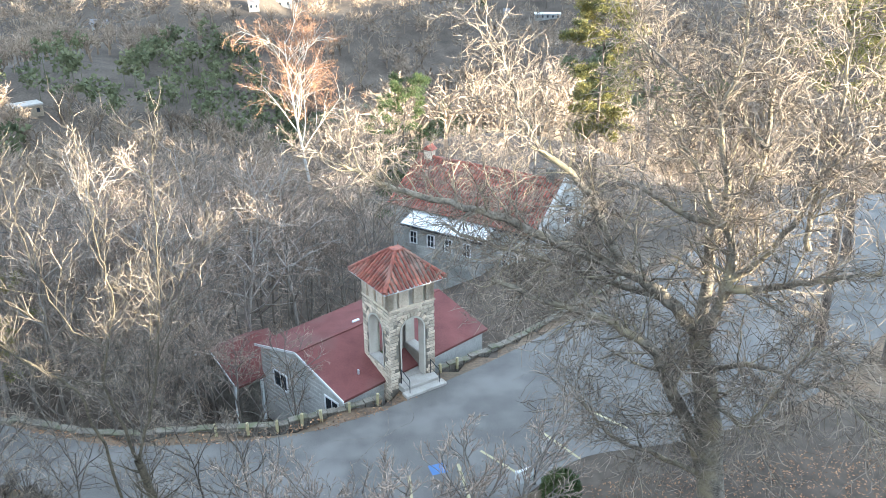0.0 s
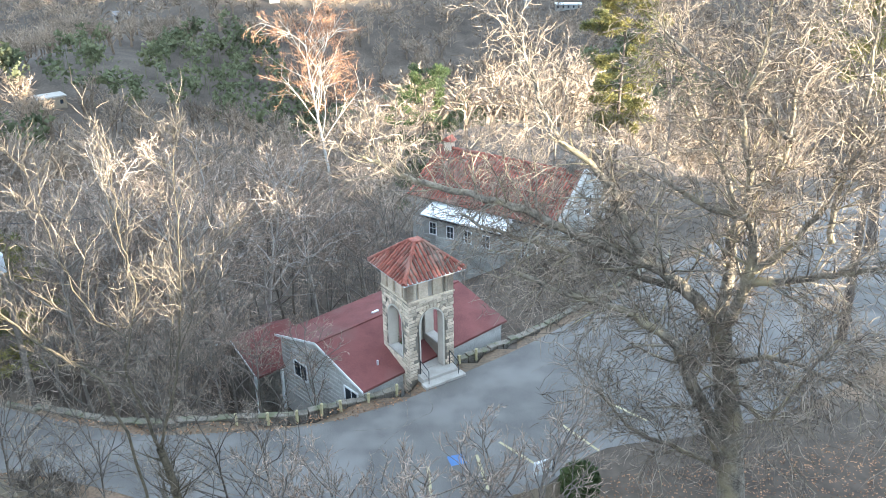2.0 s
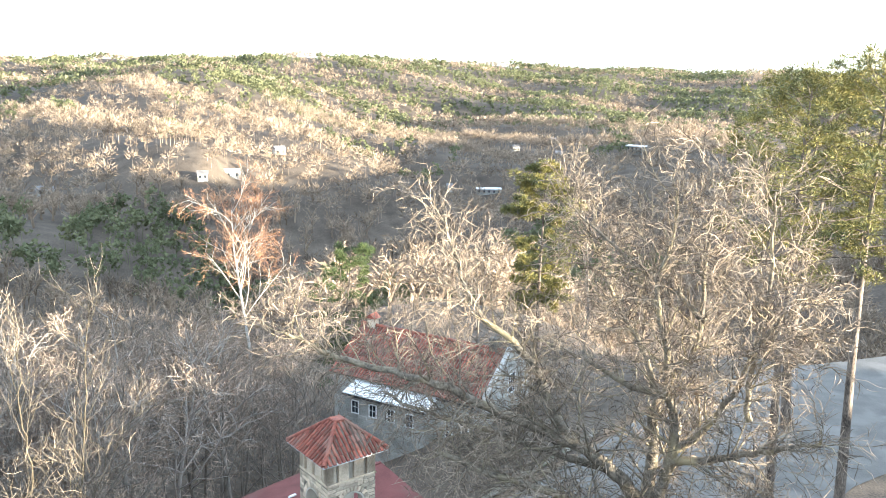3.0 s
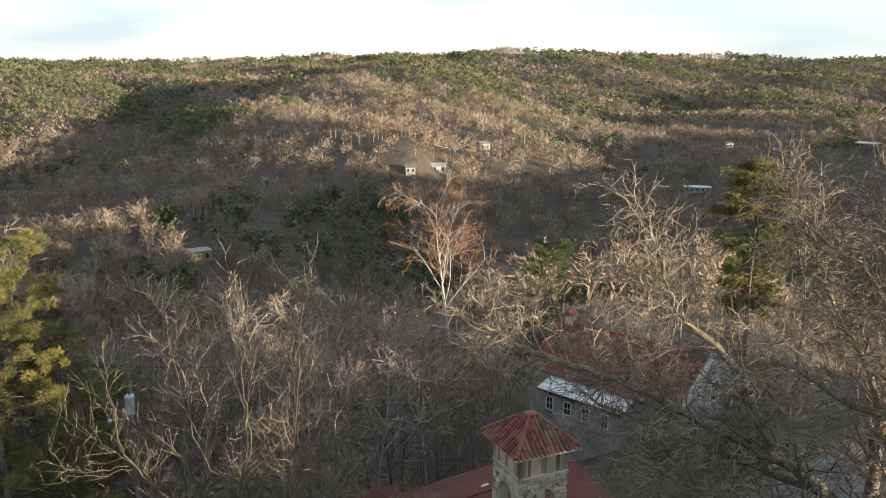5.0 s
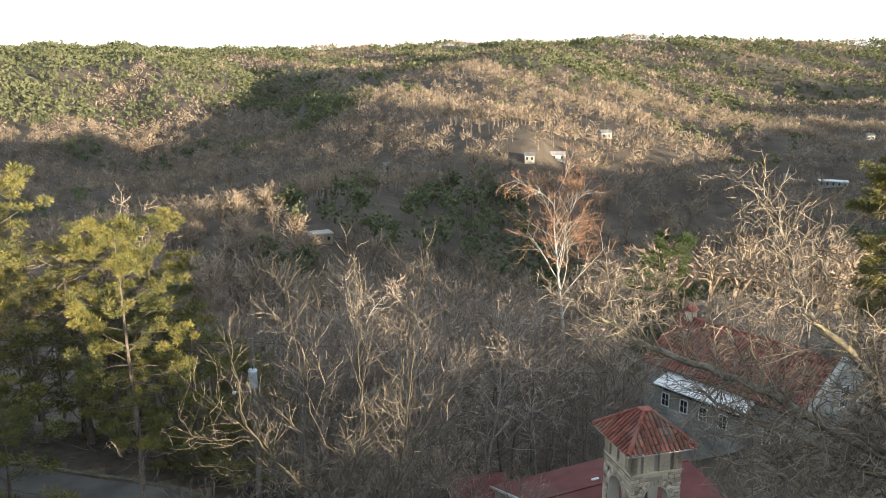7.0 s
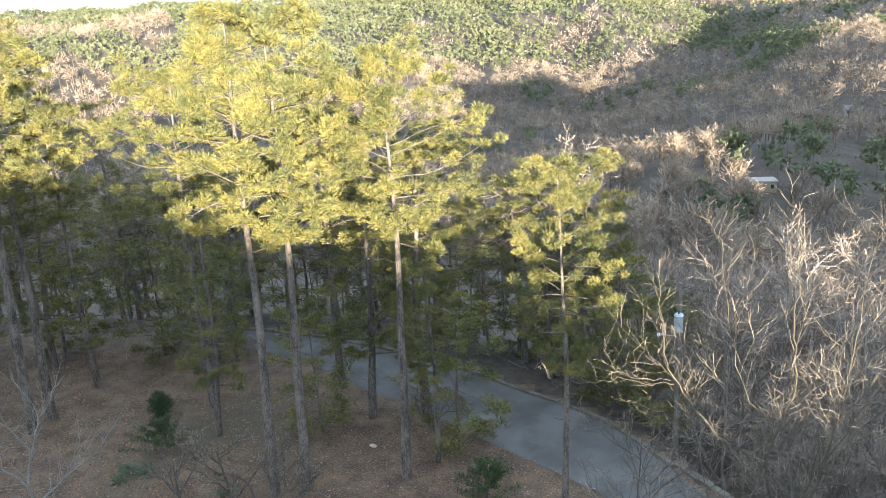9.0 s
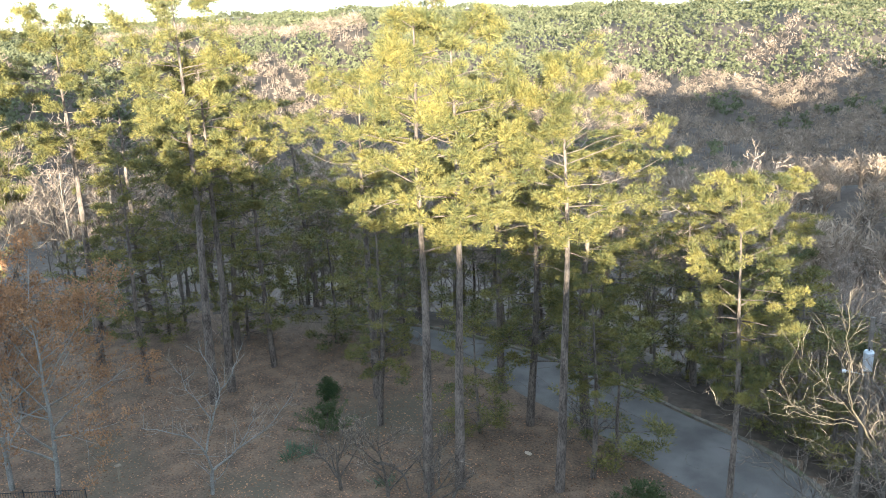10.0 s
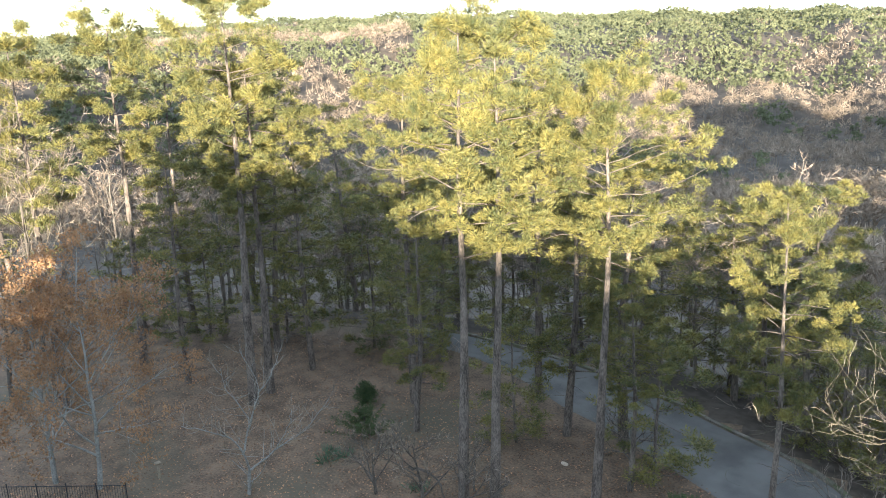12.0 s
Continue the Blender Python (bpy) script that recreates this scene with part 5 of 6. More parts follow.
def blade_crown(seed, per, size):
    """An evergreen crown for far off. Unit height."""
    rnp = np.random.default_rng(seed)
    puffs = rnp.normal(0, 1, (max(5, per // 7), 3))
    puffs /= np.linalg.norm(puffs, axis=1, keepdims=True)
    puffs = puffs * np.array([0.2, 0.2, 0.25]) + np.array([0, 0, 0.66])
    c = puffs[rnp.integers(0, len(puffs), per)] + rnp.normal(0, 1, (per, 3)) * 0.055
    d = rnp.normal(0, 1, (per, 3)) + np.array([0, 0, 0.6])
    d *= size / np.linalg.norm(d, axis=1, keepdims=True)
    s = np.cross(d, rnp.normal(0, 1, (per, 3)))
    s *= size * 0.55 / np.linalg.norm(s, axis=1, keepdims=True)
    v = np.stack([c - s, c + s, c + d], 1)
    tr = np.array([[(-0.012, 0, 0), (0.012, 0, 0), (0, 0, 0.8)]])
    return np.concatenate([v, tr]).astype(np.float32)


def hill_spot(az, el, start=200.0):
    """Where the sight line at that heading and elevation first meets the land."""
    r = np.arange(start, 2400, 2.0)
    x, y = r * math.sin(radians(az)), r * math.cos(radians(az))
    hit = np.nonzero(height(x, y) >= 25 + r * math.tan(radians(el)))[0]
    k = hit[0] if len(hit) else -1
    return float(x[k]), float(y[k]), float(r[k])


# houses across the valley: heading, elevation, length, depth, wall height, turn, kind of roof
HOUSES = [
    (-3.9, -4.22, 15, 9, 4, 10, "gable", M_WALLPAINT, "low dark-roofed house on the wooded spur"),
    (2.2, -2.67, 13, 9, 4, -15, "gable", M_WALLPAINT, "pale house high on the spur"),
    (5.9, -5.71, 11, 8, 5, 20, "gable", M_WALLPAINT, "pale two-storey house among bare trees"),
    (8.3, -4.98, 9, 8, 5, 0, "gable", M_WALLPAINT, "small pale house among bare trees"),
    (10.8, -5.68, 12, 9, 6, -20, "gable", M_WALLPAINT, "bright white two-storey house among bare trees"),
    (11.8, -5.65, 7, 6, 4, 10, "gable", M_WALLPAINT, "small white house beside a larger one"),
    (2.8, -7.21, 13, 8, 3.5, 5, "gable", M_WALLPAINT, "low red-brown house at the edge of the shade"),
    (0.9, -7.50, 8, 7, 4, 0, "gable", M_WALLPAINT, "grey house at the foot of the spur"),
    (-8.6, -8.07, 13, 8, 4, -10, "gable", M_WALLPAINT, "red-roofed house among pale bare trees"),
    (-13.7, -12.86, 15, 9, 5, 15, "flat", M_WOOD, "long tan building with flat roof in the valley"),
    (20.2, -8.17, 26, 10, 4, 5, "flat", M_WALLPAINT, "long low building with pale flat roof"),
    (17.5, -8.13, 6, 6, 6, 0, "gable", M_WALLPAINT, "narrow white gabled building"),
    (22.5, -4.82, 10, 8, 5, 10, "gable", M_WALLPAINT, "weathered town house in the shaded valley"),
    (24.4, -4.67, 10, 8, 5, -20, "gable", M_WALLPAINT, "weathered town house in the shaded valley"),
    (24.9, -5.58, 10, 8, 5, 0, "gable", M_WALLPAINT, "weathered town house in the shaded valley"),
    (23.5, -6.01, 10, 8, 5, 15, "gable", M_WALLPAINT, "weathered town house in the shaded valley"),
    (26.2, -4.65, 10, 8, 5, -10, "gable", M_WALLPAINT, "weathered town house in the shaded valley"),
    (21.9, -5.27, 10, 8, 5, 30, "gable", M_WALLPAINT, "weathered town house in the shaded valley"),
    (29.8, -5.09, 30, 16, 7, -25, "flat", M_WALLPAINT, "large pale building with white flat roof"),
    (28.4, -0.70, 16, 9, 4, 0, "gable", M_WALLPAINT, "white house on a cleared hilltop"),
]
SPOTS = [hill_spot(h[0], h[1]) for h in HOUSES]


def far_woods():
    rnp = np.random.default_rng(9)
    zones = ((128, 430, 0.0135, (10.5, 15.5)), (430, 820, 0.0125, (10.5, 17)), (820, 2000, 0.014, (9.5, 14.5)))
    data = {"bare_woods": [], "evergreen_woods": []}
    for zi, (r0, r1, dens, hh) in enumerate(zones):
        n = int(0.5 * radians(138) * (r1 * r1 - r0 * r0) * dens)
        az = np.radians(rnp.uniform(-85, 53, n))
        r = np.sqrt(rnp.uniform(r0 * r0, r1 * r1, n))
        x, y = r * np.sin(az), r * np.cos(az)
        keep = np.ones(n, dtype=bool)
        for hx, hy, hr in SPOTS:
            ux, uy = hx / hr, hy / hr
            along, across = x * ux + y * uy - hr, np.abs(x * uy - y * ux)
            keep &= ~((across < 6.5) & (along > -24) & (along < 6))
        az, r, x, y = az[keep], r[keep], x[keep], y[keep]
        z = height(x, y)
        seen = (z + 14 - 25) / r > np.where(np.degrees(az) > -27, -0.31, -0.25)
        az, r, x, y, z = az[seen], r[seen], x[seen], y[seen], z[seen]
        # slopes that face away are thinned out
        low = np.full(700, -9.0)
        bins = ((np.degrees(az) + 90) * 4).astype(int)
        open_ = np.zeros(len(r), dtype=bool)
        for k in np.argsort(r):
            e = (z[k] - 18) / r[k]
            open_[k] = (z[k] - 11) / r[k] > low[bins[k]]
            low[bins[k]] = max(low[bins[k]], e)
        open_ |= rnp.random(len(r)) < 0.14
        az, r, x, y, z = az[open_], r[open_], x[open_], y[open_], z[open_]
        n = len(r)
        patch = np.array([noise.noise(Vector((a * 0.008, b * 0.008, 3.0))) + 0.6 * noise.noise(Vector((a * 0.03, b * 0.03, 7.0))) for a, b in zip(x, y)])
        deg = np.degrees(az)
        bias = -0.26 + 0.34 * ss(560, 1050, r) + (0.24 * ss(-24, -33, deg) + 0.16 * ss(-12, -22, deg) * ss(-55, -20, z)) * ss(300, 520, r) - 0.14 * ss(-25, -60, z) * ss(430, 520, r) + 0.75 * np.exp(-((deg + 4) / 7) ** 2 - ((r - 355) / 70) ** 2)
        green = patch + bias > 0.05
        h = rnp.uniform(*hh, n)
        turn = rnp.uniform(0, 6.28, n)
        for name, sel in (("bare_woods", ~green), ("evergreen_woods", green)):
            if name == "bare_woods":
                protos = [(np.concatenate([sliver_tree(s, 4, 2, 2.4), dome_crown(s + 9, 50, 0.15, 0.014)]), dome_crown(s, 58, 0.16, 0.017), dome_crown(s, 12, 0.26, 0.044))[zi] for s in range(5)]
            else:
                protos = [blade_crown(s, (70, 46, 17)[zi], (0.1, 0.115, 0.185)[zi]) for s in range(5)]
            kind = rnp.integers(0, 5, n)
            for q in range(5):
                k = sel & (kind == q)
                p = protos[q].reshape(-1, 3)
                c, s_ = np.cos(turn[k])[:, None], np.sin(turn[k])[:, None]
                hk = h[k][:, None]
                wide = hk * rnp.uniform(0.85, 1.25, hk.shape)
                X = (p[:, 0] * c - p[:, 1] * s_) * wide + x[k][:, None]
                Y = (p[:, 0] * s_ + p[:, 1] * c) * wide + y[k][:, None]
                Z = p[:, 2] * hk + z[k][:, None] - 0.3
                data[name].append(np.stack([X, Y, Z], -1).reshape(-1, 3))
    # tall evergreens added unseen on the hill behind the viewer, whose shade dapples the lawn pines
    rq = random.Random(77)
    for q in range(40):
        p = blade_crown(200 + q, 420, 0.06).reshape(-1, 3)
        x, y, h = rq.uniform(-14, 85), rq.uniform(-50, -12), rq.uniform(15, 23)
        data["evergreen_woods"].append(p * h + np.array([x, y, shelf_z(x, y)]))
    # more unseen crowns, added to shade the slender trees on the bank
    for q in range(16):
        p = blade_crown(300 + q, 420, 0.066).reshape(-1, 3)
        a, b = rq.uniform(6, 23), rq.uniform(20, 60)
        x, y, h = 0.669 * a + 0.743 * b, 0.743 * a - 0.669 * b, rq.uniform(15, 20.5)
        data["evergreen_woods"].append(p * h + np.array([x, y, shelf_z(x, y)]))
    for name, material, label in (("bare_woods", M_FARBARE, "grey-brown bare winter woods across the valley"), ("evergreen_woods", M_FARPINE, "dark green pine woods on far hillsides, plus unseen shade-casting crowns behind")):
        v = np.concatenate(data[name])
        tagged(raw(name, v, np.arange(len(v)).reshape(-1, 3), material), label, "woods", kind="stuff")


far_woods()


def far_house(i, spec, spot):
    az, el, L, Dp, hgt, turn, roof, wallm, label = spec
    L, Dp, hgt = L * 0.62, Dp * 0.66, hgt * 0.66
    x, y, r = spot
    z = shelf_z(x, y)
    t = thing("house", Matrix.Translation((x, y, z)) @ Matrix.Rotation(radians(-az + turn), 4, "Z"), label, "house", "houses across the valley")
    part("wall", boxes((-L / 2, -Dp / 2, -4, L / 2, Dp / 2, hgt)), wallm, t)
    bm = bmesh.new()
    if roof == "flat":
        box(bm, -L / 2 - 0.3, -Dp / 2 - 0.3, hgt, L / 2 + 0.3, Dp / 2 + 0.3, hgt + 0.5)
    else:
        prism(bm, [(-Dp / 2 - 0.5, hgt), (Dp / 2 + 0.5, hgt), (0, hgt + Dp * 0.35)], -L / 2 - 0.4, L / 2 + 0.4)
        for v in bm.verts:
            v.co = Vector((v.co.y, v.co.x, v.co.z))
        bmesh.ops.recalc_face_normals(bm, faces=bm.faces)
    part("roof", bm, (M_SLAB if wallm is M_WOOD else M_WHITE) if roof == "flat" else M_HROOF, t)
    n = max(2, int(L / 3))
    for k in range(n):
        cx = -L / 2 + L * (k + 0.5) / n
        for zz in ((hgt * 0.5,) if hgt < 4.5 else (hgt * 0.28, hgt * 0.72)):
            part("window", boxes((cx - 0.5, -Dp / 2 - 0.08, zz - 0.7, cx + 0.5, -Dp / 2 + 0.02, zz + 0.7)), M_GLASS, t, "dark window")


for i, (h, sp) in enumerate(zip(HOUSES, SPOTS)):
    far_house(i, h, sp)


# ---- the lawn and the roadside: smaller trees, shrubs and fittings ----
def leafy_oak(seed, m, tall):
    """A small oak that keeps its dry leaves."""
    rng, rnp = random.Random(seed), np.random.default_rng(seed)
    trunk, limbs, l2, l3, l4 = bare_tree_lines(rng, tall=tall, thick=0.16, crown=0.52, k=(14, 6, 5, 4), rmin=0.009, lo=0.15, spread=(0.7, 1.2))
    t = thing("oak_tree", m, "small oak holding its dry russet leaves", "tree")
    raw("trunk", *tubes([trunk], 8), M_LICHEN, t, smooth=True)
    for b in limbs:
        raw("limb", *tubes([b], 5), M_LICHEN, t, smooth=True)
    tagged(raw("branch_crown", *tubes(l2, 3), M_LICHEN, t), kind="stuff")
    twig_mesh(t, l3, l4, M_TWIG)
    tips = np.array([q[-1][:3] for q in l4 + l3])
    tips = tips[rnp.random(len(tips)) < 0.8]
    v, f = needles(rnp, tips, 7, 0.13, 0.14, 0.11)
    tagged(raw("leaf_crown", v, f, M_RUSSET, t, "dry russet oak leaves"), kind="stuff")
    return t


leafy_oak(301, spin(R, -45.6, 12.0), 13.0)
leafy_oak(302, spin(R, -48.0, 10.3), 12.5)
bare_tree(303, spin(R, -60.4, 14.1), "tall bare tree at the far side of the lawn", M_BARK, M_TWIG, tall=20, thick=0.2, crown=0.4, k=(11, 6, 5, 4), rmin=0.014, lo=0.3)
bare_tree(304, spin(R, -62.5, 11.5), "tall bare tree at the far side of the lawn", M_BARK, M_TWIG, tall=17, thick=0.18, crown=0.42, k=(11, 6, 5, 4), rmin=0.014, lo=0.3)
limbed_tree(305, "low spreading pale-barked dogwood on the lawn", [
    ("trunk", 0.110, 0.090, [(-39.10, 18.00, -0.10), (-38.90, 18.10, 1.56)]),
    ("limb", 0.075, 0.020, [(-38.90, 18.10, 1.56), (-38.95, 17.49, 3.48), (-38.97, 16.19, 4.50), (-39.14, 14.69, 5.34)]),
    ("limb", 0.070, 0.018, [(-38.92, 17.80, 2.60), (-38.98, 18.39, 4.27), (-38.97, 19.09, 6.14), (-39.67, 18.56, 8.32)]),
    ("limb", 0.075, 0.018, [(-38.86, 18.18, 1.55), (-38.51, 19.57, 2.39), (-38.28, 21.29, 2.99), (-37.87, 22.80, 4.60)]),
    ("limb", 0.045, 0.014, [(-38.98, 18.39, 4.27), (-38.74, 17.73, 5.82), (-38.60, 17.05, 6.89), (-38.29, 16.77, 8.19)]),
    ("limb", 0.045, 0.014, [(-38.99, 19.07, 5.80), (-38.89, 19.92, 6.65), (-38.94, 20.49, 7.74)]),
    ("limb", 0.040, 0.014, [(-38.51, 19.57, 2.39), (-37.80, 20.07, 3.87), (-37.39, 20.21, 5.16)]),
], M_LICHEN, M_TWIG, (3.0, 3.2, 2.8), 0.012, (-39.1, 18.0, 0.0), name="dogwood_tree", lens=(0.6, 1.7), up=0.1, kink=0.7)
for i, (x, y, h) in enumerate(((-31.8, 24.6, 4.2), (-29.2, 25.2, 3.6), (-34.2, 23.2, 3.4), (-26.5, 36.0, 3.0))):
    bare_tree(310 + i, spin(R, x, y), "tangled bare shrub among the leaf litter", M_BARK, M_TWIG, "bare shrubs on the lawn", name="bare_shrub", tall=h, thick=0.11, crown=0.85, k=(9, 5, 4, 4), rmin=0.011, lo=0.08, spread=(0.6, 1.2))
for i, (x, y, h) in enumerate(((3.8, 23.4, 7.2), (6.1, 22.9, 7.0), (1.2, 23.8, 6.4), (7.9, 22.5, 7.2), (-1.2, 23.6, 6.6))):
    bare_tree(320 + i, spin(R, x, y), "small bare tree on the bank under the viewer", M_BARKGREY, M_TWIG_RED, "small trees on the bank", tall=h, thick=0.07, crown=0.55, k=(9, 5, 5, 4), rmin=0.012, lo=0.3, up=0.08)


for i, (x, y, h) in enumerate(((-7.6, 25.6, 9.0), (-3.0, 26.2, 8.6), (-9.8, 26.4, 9.2), (-5.6, 27.0, 8.2), (-0.9, 25.4, 7.6), (-11.5, 28.0, 9.0))):
    bare_tree(330 + i, spin(R, x, y), "slender bare sapling on the bank beside the road", M_BARK, M_TWIG, "saplings beside the road", tall=h, thick=0.075, crown=0.5, k=(10, 5, 4, 3), rmin=0.0085, lo=0.25, up=0.05, wob=1.3)
for i, (x, y, h) in enumerate(((-4.2, 39.4, 8.5), (-2.2, 40.2, 8.0), (-6.4, 40.8, 9.0), (0.6, 39.2, 7.4), (-8.6, 40.0, 9.0), (-3.6, 42.0, 9.5))):
    bare_tree(340 + i, spin(R, x, y), "small tangled bare tree in the yard beside the hall", M_BARKGREY, M_TWIG_RED, "small trees beside the hall", tall=h, thick=0.09, crown=0.5, k=(11, 6, 4, 3), rmin=0.0095, lo=0.3, up=0.05, wob=1.4)
for i, (x, y, h) in enumerate(((-1.6, 48.5, 14.5), (-6.2, 47.0, 14.0), (-4.4, 53.5, 15.0), (1.8, 53.0, 14.5), (-9.6, 51.5, 15.0))):
    bare_tree(360 + i, spin(R, x, y), "crooked bare tree with ash-grey branches behind the hall", M_BARKASH, M_TWIG_RED, "ash-grey trees behind the hall", tall=h, thick=0.16, crown=0.46, k=(12, 6, 4, 3), rmin=0.02, lo=0.28, up=0.04, wob=1.8, spread=(0.5, 1.1))
for i, (x, y) in enumerate(((-11.94, 32.34), (-10.34, 31.84))):
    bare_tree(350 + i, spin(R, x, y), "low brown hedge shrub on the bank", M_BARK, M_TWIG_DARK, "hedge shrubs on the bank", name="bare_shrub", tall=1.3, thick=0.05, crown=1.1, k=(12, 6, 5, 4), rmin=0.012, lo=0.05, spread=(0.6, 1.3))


def conifer_shrub(seed, x, y, h, w, label, name="cedar_shrub"):
    """A young cedar: short level sprays round a stem."""
    rng, rnp = random.Random(seed), np.random.default_rng(seed)
    t = thing(name, spin(R, x, y), label, "shrub")
    stem = branch(rng, (0, 0, 0), (0, 0, 1), h, 0.05, 0.01, 6, 0.02, 0.03)
    sprays, tips = [], []
    for i in range(46):
        at = 0.06 + 0.92 * i / 46
        p, d, r = sprout(rng, stem, at, 1.25, 0.25)
        b = branch(rng, p, d, w * (1.05 - at) * rng.uniform(0.7, 1.1) + 0.08, 0.012, 0.004, 4, 0.12, 0.08)
        sprays.append(b)
        for q in np.linspace(0.3, 1, 6 if at < 0.7 else 2):
            k = min(int(q * 3), 2)
            tips.append(tuple(b[k][j] + (b[k + 1][j] - b[k][j]) * (q * 3 - k) for j in range(3)))
    raw("stem", *tubes([stem], 6), M_BARK, t)
    tagged(raw("spray_crown", *tubes(sprays, 3), M_BARK, t), kind="stuff")
    tagged(raw("needle_crown", *needles(rnp, tips, 14, 0.07, 0.2, 0.05), M_CEDAR, t), kind="stuff")
    return t


conifer_shrub(401, -40.1, 26.6, 2.0, 2.6, "young green cedar on the leafy lawn")
conifer_shrub(402, -44.2, 29.6, 1.6, 1.2, "small green cedar on the leafy lawn")
conifer_shrub(403, -20.6, 31.9, 2.4, 2.2, "young green cedar beside the road")


def round_bush():
    rng, rnp = random.Random(9), np.random.default_rng(9)
    t = thing("clipped_bush", Matrix.Translation((11.49, 26.98, 0)), "rounded clipped green bush beside a wooden fence", "bush")
    bits = []
    for i in range(60):
        u = Vector((rng.gauss(0, 1), rng.gauss(0, 1), rng.gauss(0, 1))).normalized()
        bits.append(branch(rng, (0, 0, 0.3), (u.x, u.y, abs(u.z) + 0.3), 0.9, 0.02, 0.005, 4, 0.1, 0.02))
    raw("stem_crown", *tubes(bits, 3), M_BARK, t)
    u = rnp.normal(0, 1, (2200, 3))
    u /= np.linalg.norm(u, axis=1, keepdims=True)
    tips = u * np.array([0.8, 0.8, 0.85]) * rnp.uniform(0.6, 1.04, (2200, 1)) + np.array([0, 0, 0.95])
    tagged(raw("leaf_crown", *needles(rnp, tips, 8, 0.05, 0.15, 0.08), M_CEDAR, t), kind="stuff")


round_bush()


def yucca(x, y, n, seed):
    rng = random.Random(seed)
    t = thing("yucca", spin(R, x, y), "spiky grey-green yucca clump on the lawn", "plant", "yuccas on the lawn")
    lines = []
    for i in range(n):
        a, e = rng.uniform(0, 6.28), rng.uniform(0.25, 1.4)
        lines.append(branch(rng, (rng.gauss(0, 0.25), rng.gauss(0, 0.25), 0), (math.cos(a) * math.cos(e), math.sin(a) * math.cos(e), math.sin(e)), rng.uniform(0.6, 0.95), 0.03, 0.012, 4, 0.04, -0.1))
    tagged(raw("leaf_rosette", *blades(lines, seed), M_YUCCA, t), kind="stuff")


for i, (x, y) in enumerate(((-39.9, 23.9), (-38.9, 24.3), (-39.2, 23.2), (-33.0, 25.2))):
    yucca(x, y, 70, 500 + i)


def fallen_branch(seed, pts, thick):
    """A dead bough lying on the lawn, with a few broken twigs."""
    rng = random.Random(seed)
    f = Vector((pts[0][0], pts[0][1], 0))
    t = thing("fallen_branch", Matrix.Translation(f), "dark dead bough lying among the fallen leaves", "branch", "fallen boughs on the lawn")
    ln_ = fine_line([tuple(Vector(p) - f) for p in pts], thick, thick * 0.4, rng, 4, 0.05)
    raw("bough", *tubes([ln_], 7), M_BARK, t, smooth=True)
    for k in range(7):
        p, d, r = sprout(rng, ln_, rng.uniform(0.15, 0.95), rng.uniform(0.5, 1.1))
        raw("shoot", *tubes([branch(rng, p, (d[0], d[1], abs(d[2]) * 0.6), rng.uniform(0.5, 1.5), max(0.012, r * 0.3), 0.006, 6, 0.22, 0.02)], 4), M_BARK, t)


fallen_branch(71, [(-34.7, 25.9, 0.45), (-33.3, 26.0, 0.6), (-32.1, 26.0, 0.5), (-31.0, 25.5, 0.05)], 0.09)
fallen_branch(72, [(-28.6, 26.3, 0.02), (-28.9, 27.0, 0.5), (-28.8, 27.5, 0.8), (-28.7, 28.1, 1.1)], 0.12)
fallen_branch(73, [(-30.6, 27.3, 0.0), (-31.5, 28.1, 0.8), (-31.4, 28.2, 1.5), (-31.1, 28.9, 2.0)], 0.08)
fallen_branch(74, [(-21.5, 33.6, 0.03), (-21.2, 34.3, 0.2), (-20.9, 35.1, 0.3)], 0.05)


def stake(x, y, h):
    t = thing("marker_post", Matrix.Translation((x, y, 0)), "short pale wooden marker post on the lawn", "post")
    part("post", boxes((-0.06, -0.06, -0.2, 0.06, 0.06, h), bevel=0.01), M_WOOD, t)
    part("cap", boxes((-0.16, -0.16, h, 0.16, 0.16, h + 0.08), bevel=0.02), M_WOOD, t, "weathered board cap")


stake(-44.3, 15.0, 0.95)
o = part("stone", bmesh.new(), M_SLAB)
bm = bmesh.new()
bmesh.ops.create_icosphere(bm, subdivisions=2, radius=0.35)
for v in bm.verts:
    v.co = Vector((v.co.x * 1.3, v.co.y * 0.7, v.co.z * 0.45)) * (1 + 0.2 * noise.noise(v.co * 3))
bm.to_mesh(o.data)
bm.free()
o.matrix_world = Matrix.Translation((-29.2, 33.1, 0.05))
o.data.materials[0] = M_STONE
o.scale = (0.6, 0.6, 0.5)
tagged(o, "pale flat stone lying in the leaves", "stone")


def iron_fence(p, q):
    """Thin black railings with posts."""
    d = Vector((q[0] - p[0], q[1] - p[1], 0))
    t = thing("iron_fence", frame_at(p[0], p[1], d.x, d.y), "thin black iron fence at the lawn edge", "fence")
    n = int(d.length / 1.5)
    for i in range(n + 1):
        part("post", cyl(bmesh.new(), (d.length * i / n, 0, -0.1), (d.length * i / n, 0, 1.35), 0.03, None, 6), M_DARK, t)
    for z in (0.25, 1.15):
        part("rail", boxes((0, -0.015, z, d.length, 0.015, z + 0.03)), M_DARK, t)
    k = int(d.length / 0.14)
    me = None
    for i in range(k):
        if me is None:
            o = part("picket", boxes((-0.008, -0.008, 0.1, 0.008, 0.008, 1.2)), M_DARK, t)
            me = o.data
        else:
            o = new("picket", me)
            o.parent = t
        o.location = (d.length * (i + 0.5) / k, 0, 0)


iron_fence((-49.5, 5.2), (-42.8, 12.6))


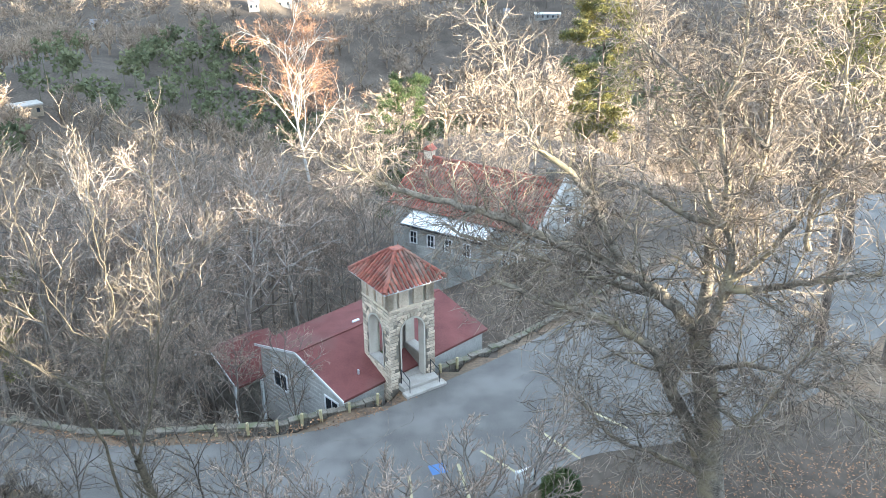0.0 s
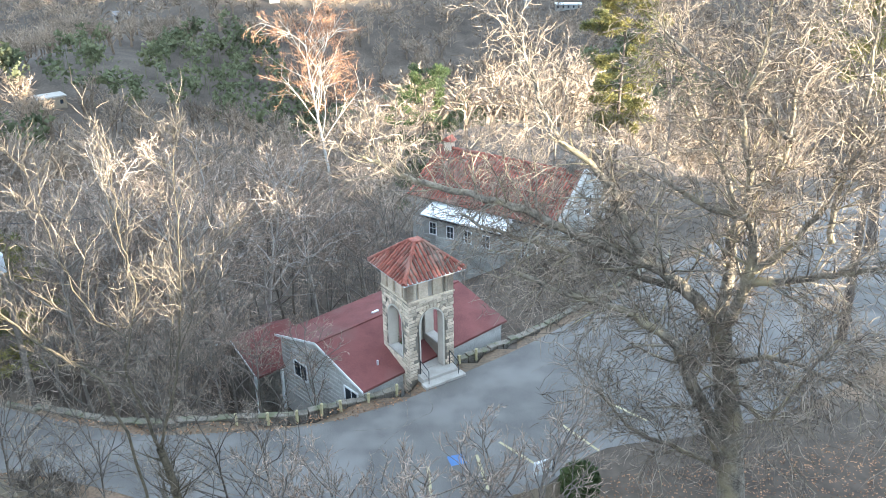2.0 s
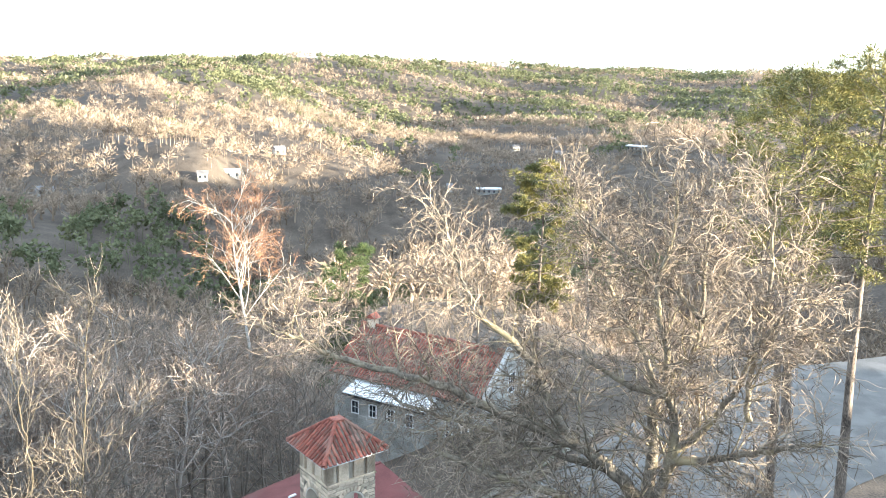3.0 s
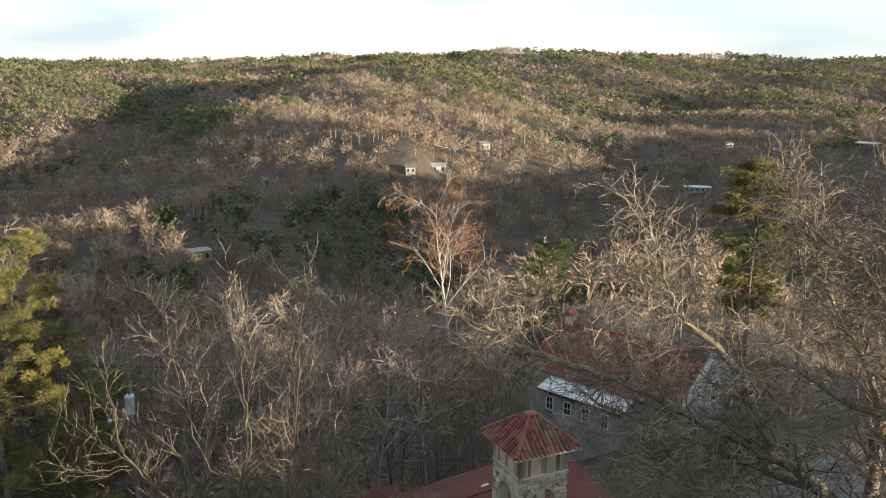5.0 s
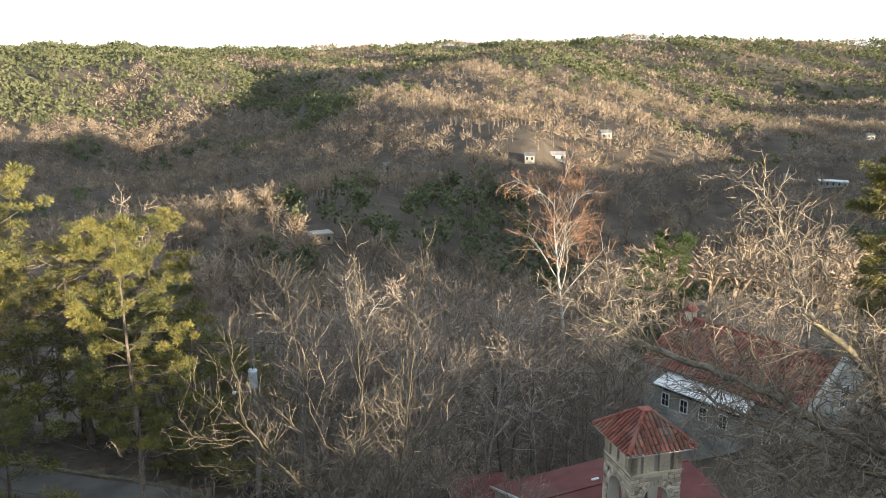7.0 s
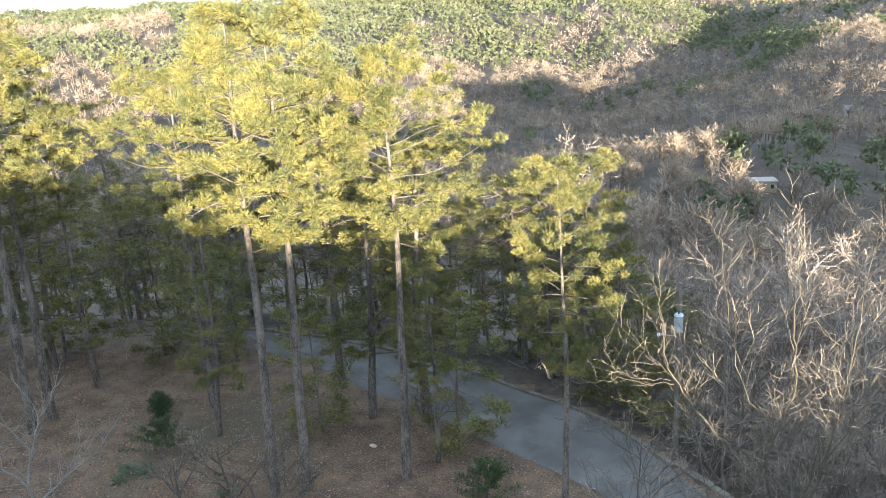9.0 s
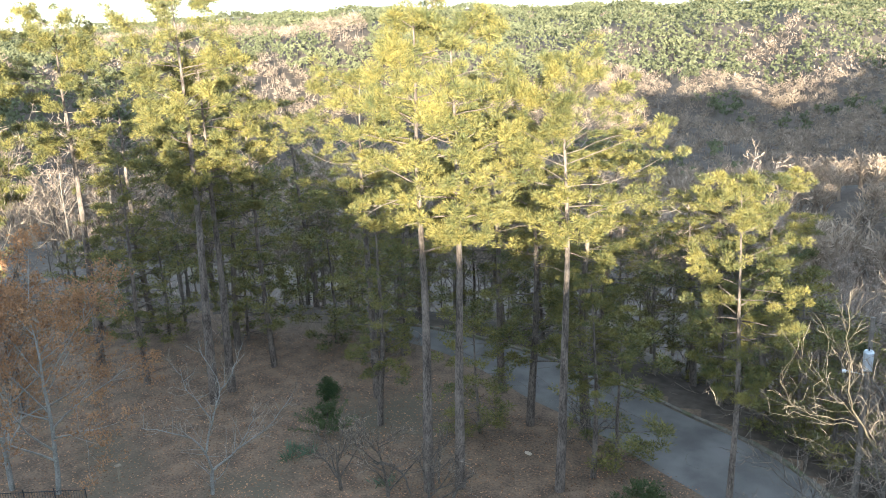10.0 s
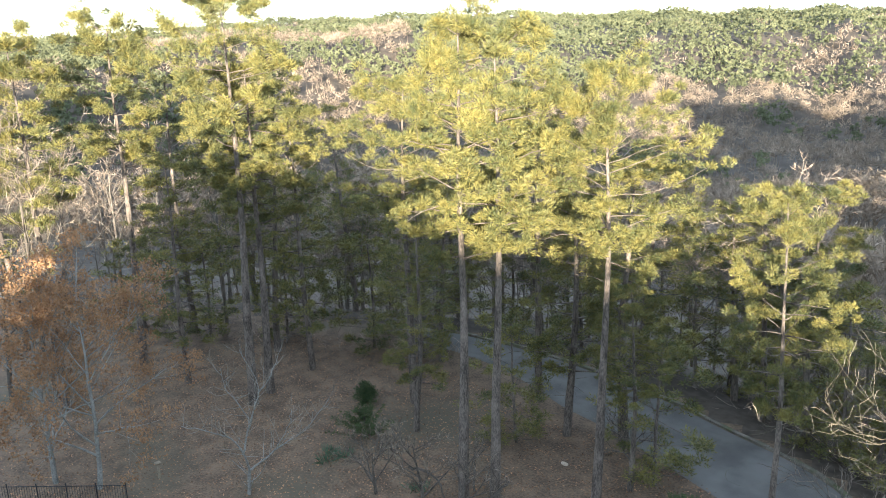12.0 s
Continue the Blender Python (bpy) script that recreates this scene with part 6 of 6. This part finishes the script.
def utility_pole():
    t = thing("utility_pole", Matrix.Translation((-14.1, 41.9, 0)), "wooden utility pole with grey transformer", "utility pole")
    part("pole", cyl(bmesh.new(), (0, 0, -1.5), (0, 0, 9.7), 0.17, 0.11, 10), M_BARKGREY, t)
    tr = part("transformer", cyl(bmesh.new(), (0.08, -0.32, 7.0), (0.08, -0.32, 7.95), 0.24, 0.24, 14), M_METAL, t, "grey cylindrical transformer")
    part("transformer_lid", cyl(bmesh.new(), (0.08, -0.32, 7.95), (0.08, -0.32, 8.05), 0.26, 0.2, 14), M_METAL, tr)
    part("bushing", cyl(bmesh.new(), (0.08, -0.32, 8.05), (0.08, -0.32, 8.25), 0.04, 0.03, 8), M_DARK, tr)
    part("bracket", boxes((-0.03, -0.2, 7.3, 0.03, 0.0, 7.6)), M_DARK, t)
    arm = part("lamp_arm", cyl(bmesh.new(), (0, -0.05, 6.6), (-0.9, -0.5, 6.75), 0.025, None, 6), M_METAL, t)
    lamp = bmesh.new()
    bmesh.ops.create_uvsphere(lamp, u_segments=12, v_segments=8, radius=0.11, matrix=Matrix.Translation((-0.95, -0.5, 6.7)))
    part("lamp_globe", lamp, M_WHITE, t, "white lamp globe", smooth=True)


utility_pole()


def wire(name, p, q, sag):
    p, q = Vector(p), Vector(q)
    pts = [(*(p.lerp(q, k / 16) - Vector((0, 0, sag * 4 * k / 16 * (1 - k / 16)))), 0.014) for k in range(17)]
    tagged(raw(name, *tubes([pts], 4), M_DARK), "thin black overhead wire from the pole", "wire", "overhead wires")


wire("overhead_wire", (-14.1, 41.9, 9.5), (-52, 47, 9.3), 1.2)
wire("overhead_wire", (-14.1, 41.9, 9.1), (-52, 47, 8.8), 1.3)
wire("overhead_wire", (-14.1, 41.9, 9.5), (-1, 52, 7.0), 0.6)


def fallen_leaves():
    """Dry leaves strewn over the lawn, the bank and the foot of the wall."""
    rnp = np.random.default_rng(61)
    spots = []
    for n, x0, x1, y0, y1 in ((34000, -62, -14, 8, 37), (9000, 9, 30, 14, 28), (3500, -14, 9, 33.5, 38.5)):
        x, y = rnp.uniform(x0, x1, n), rnp.uniform(y0, y1, n)
        far, near = np.interp(x, rf[:, 0], rf[:, 1]), np.interp(x, rn[:, 0], rn[:, 1])
        ok = (y < near + 0.5 * rnp.random(n) ** 2) | (y > far - 0.25) & (y < far + 0.8)
        spots.append(np.stack([x, y, height(x, y) + rnp.uniform(0.012, 0.04, n)], 1)[ok])
    c = np.concatenate(spots)
    n = len(c)
    a = rnp.uniform(0, 6.28, n)
    size = rnp.uniform(0.04, 0.08, (n, 1))
    d = np.stack([np.cos(a), np.sin(a), rnp.normal(0.1, 0.25, n)], 1) * size
    w = np.stack([-np.sin(a), np.cos(a), rnp.normal(0.1, 0.25, n)], 1) * size * 0.6
    up = np.array([0, 0, 0.03])
    v = np.stack([c - d + up, c + w + up, c + d + up, c - w + up], 1).reshape(-1, 3)
    tagged(raw("fallen_leaves", v, np.arange(n * 4).reshape(-1, 4), M_LEAF), "dry brown leaves strewn over the lawn", "leaves", kind="stuff")


fallen_leaves()


def radio_mast():
    x, y, r = hill_spot(24.3, 0.55, 900.0)
    t = thing("radio_mast", Matrix.Translation((x, y, shelf_z(x, y) - 1)), "thin grey lattice radio mast on the far ridge", "mast")
    for k in range(3):
        a = k * 2.094
        part("leg", cyl(bmesh.new(), (0.7 * math.cos(a), 0.7 * math.sin(a), 0), (0.25 * math.cos(a), 0.25 * math.sin(a), 34), 0.16, 0.12, 5), M_METAL, t)
    for k in range(8):
        h, q = 3 + 4 * k, 0.65 - 0.05 * k
        for c in range(3):
            a, b = c * 2.094, (c + 1) * 2.094
            part("brace", cyl(bmesh.new(), (q * math.cos(a), q * math.sin(a), h), (q * math.cos(b), q * math.sin(b), h + 2), 0.07, None, 4), M_METAL, t)


radio_mast()


def board_fence():
    t = thing("board_fence", frame_at(7.76, 26.53, 3.15, 0.60), "weathered tan board fence by the forecourt", "fence")
    for i in range(20):
        h = 1.08 + 0.03 * math.sin(i * 2.1)
        part("board", boxes((i * 0.16, -0.012, 0, i * 0.16 + 0.145, 0.012, h), bevel=0.004), M_WOOD, t)
    for z in (0.3, 0.9):
        part("rail", boxes((0, 0.012, z, 3.20, 0.05, z + 0.08)), M_WOOD, t)


board_fence()
t = thing("notice_box", frame_at(10.37, 28.57, 1, 0.2), "white painted box on a dark post", "sign")
part("box", boxes((-0.45, -0.08, 0.35, 0.45, 0.08, 1.05), bevel=0.02), M_WHITE, t)
part("post", boxes((0.5, -0.05, 0, 0.6, 0.05, 1.25), bevel=0.01), M_DARK, t)
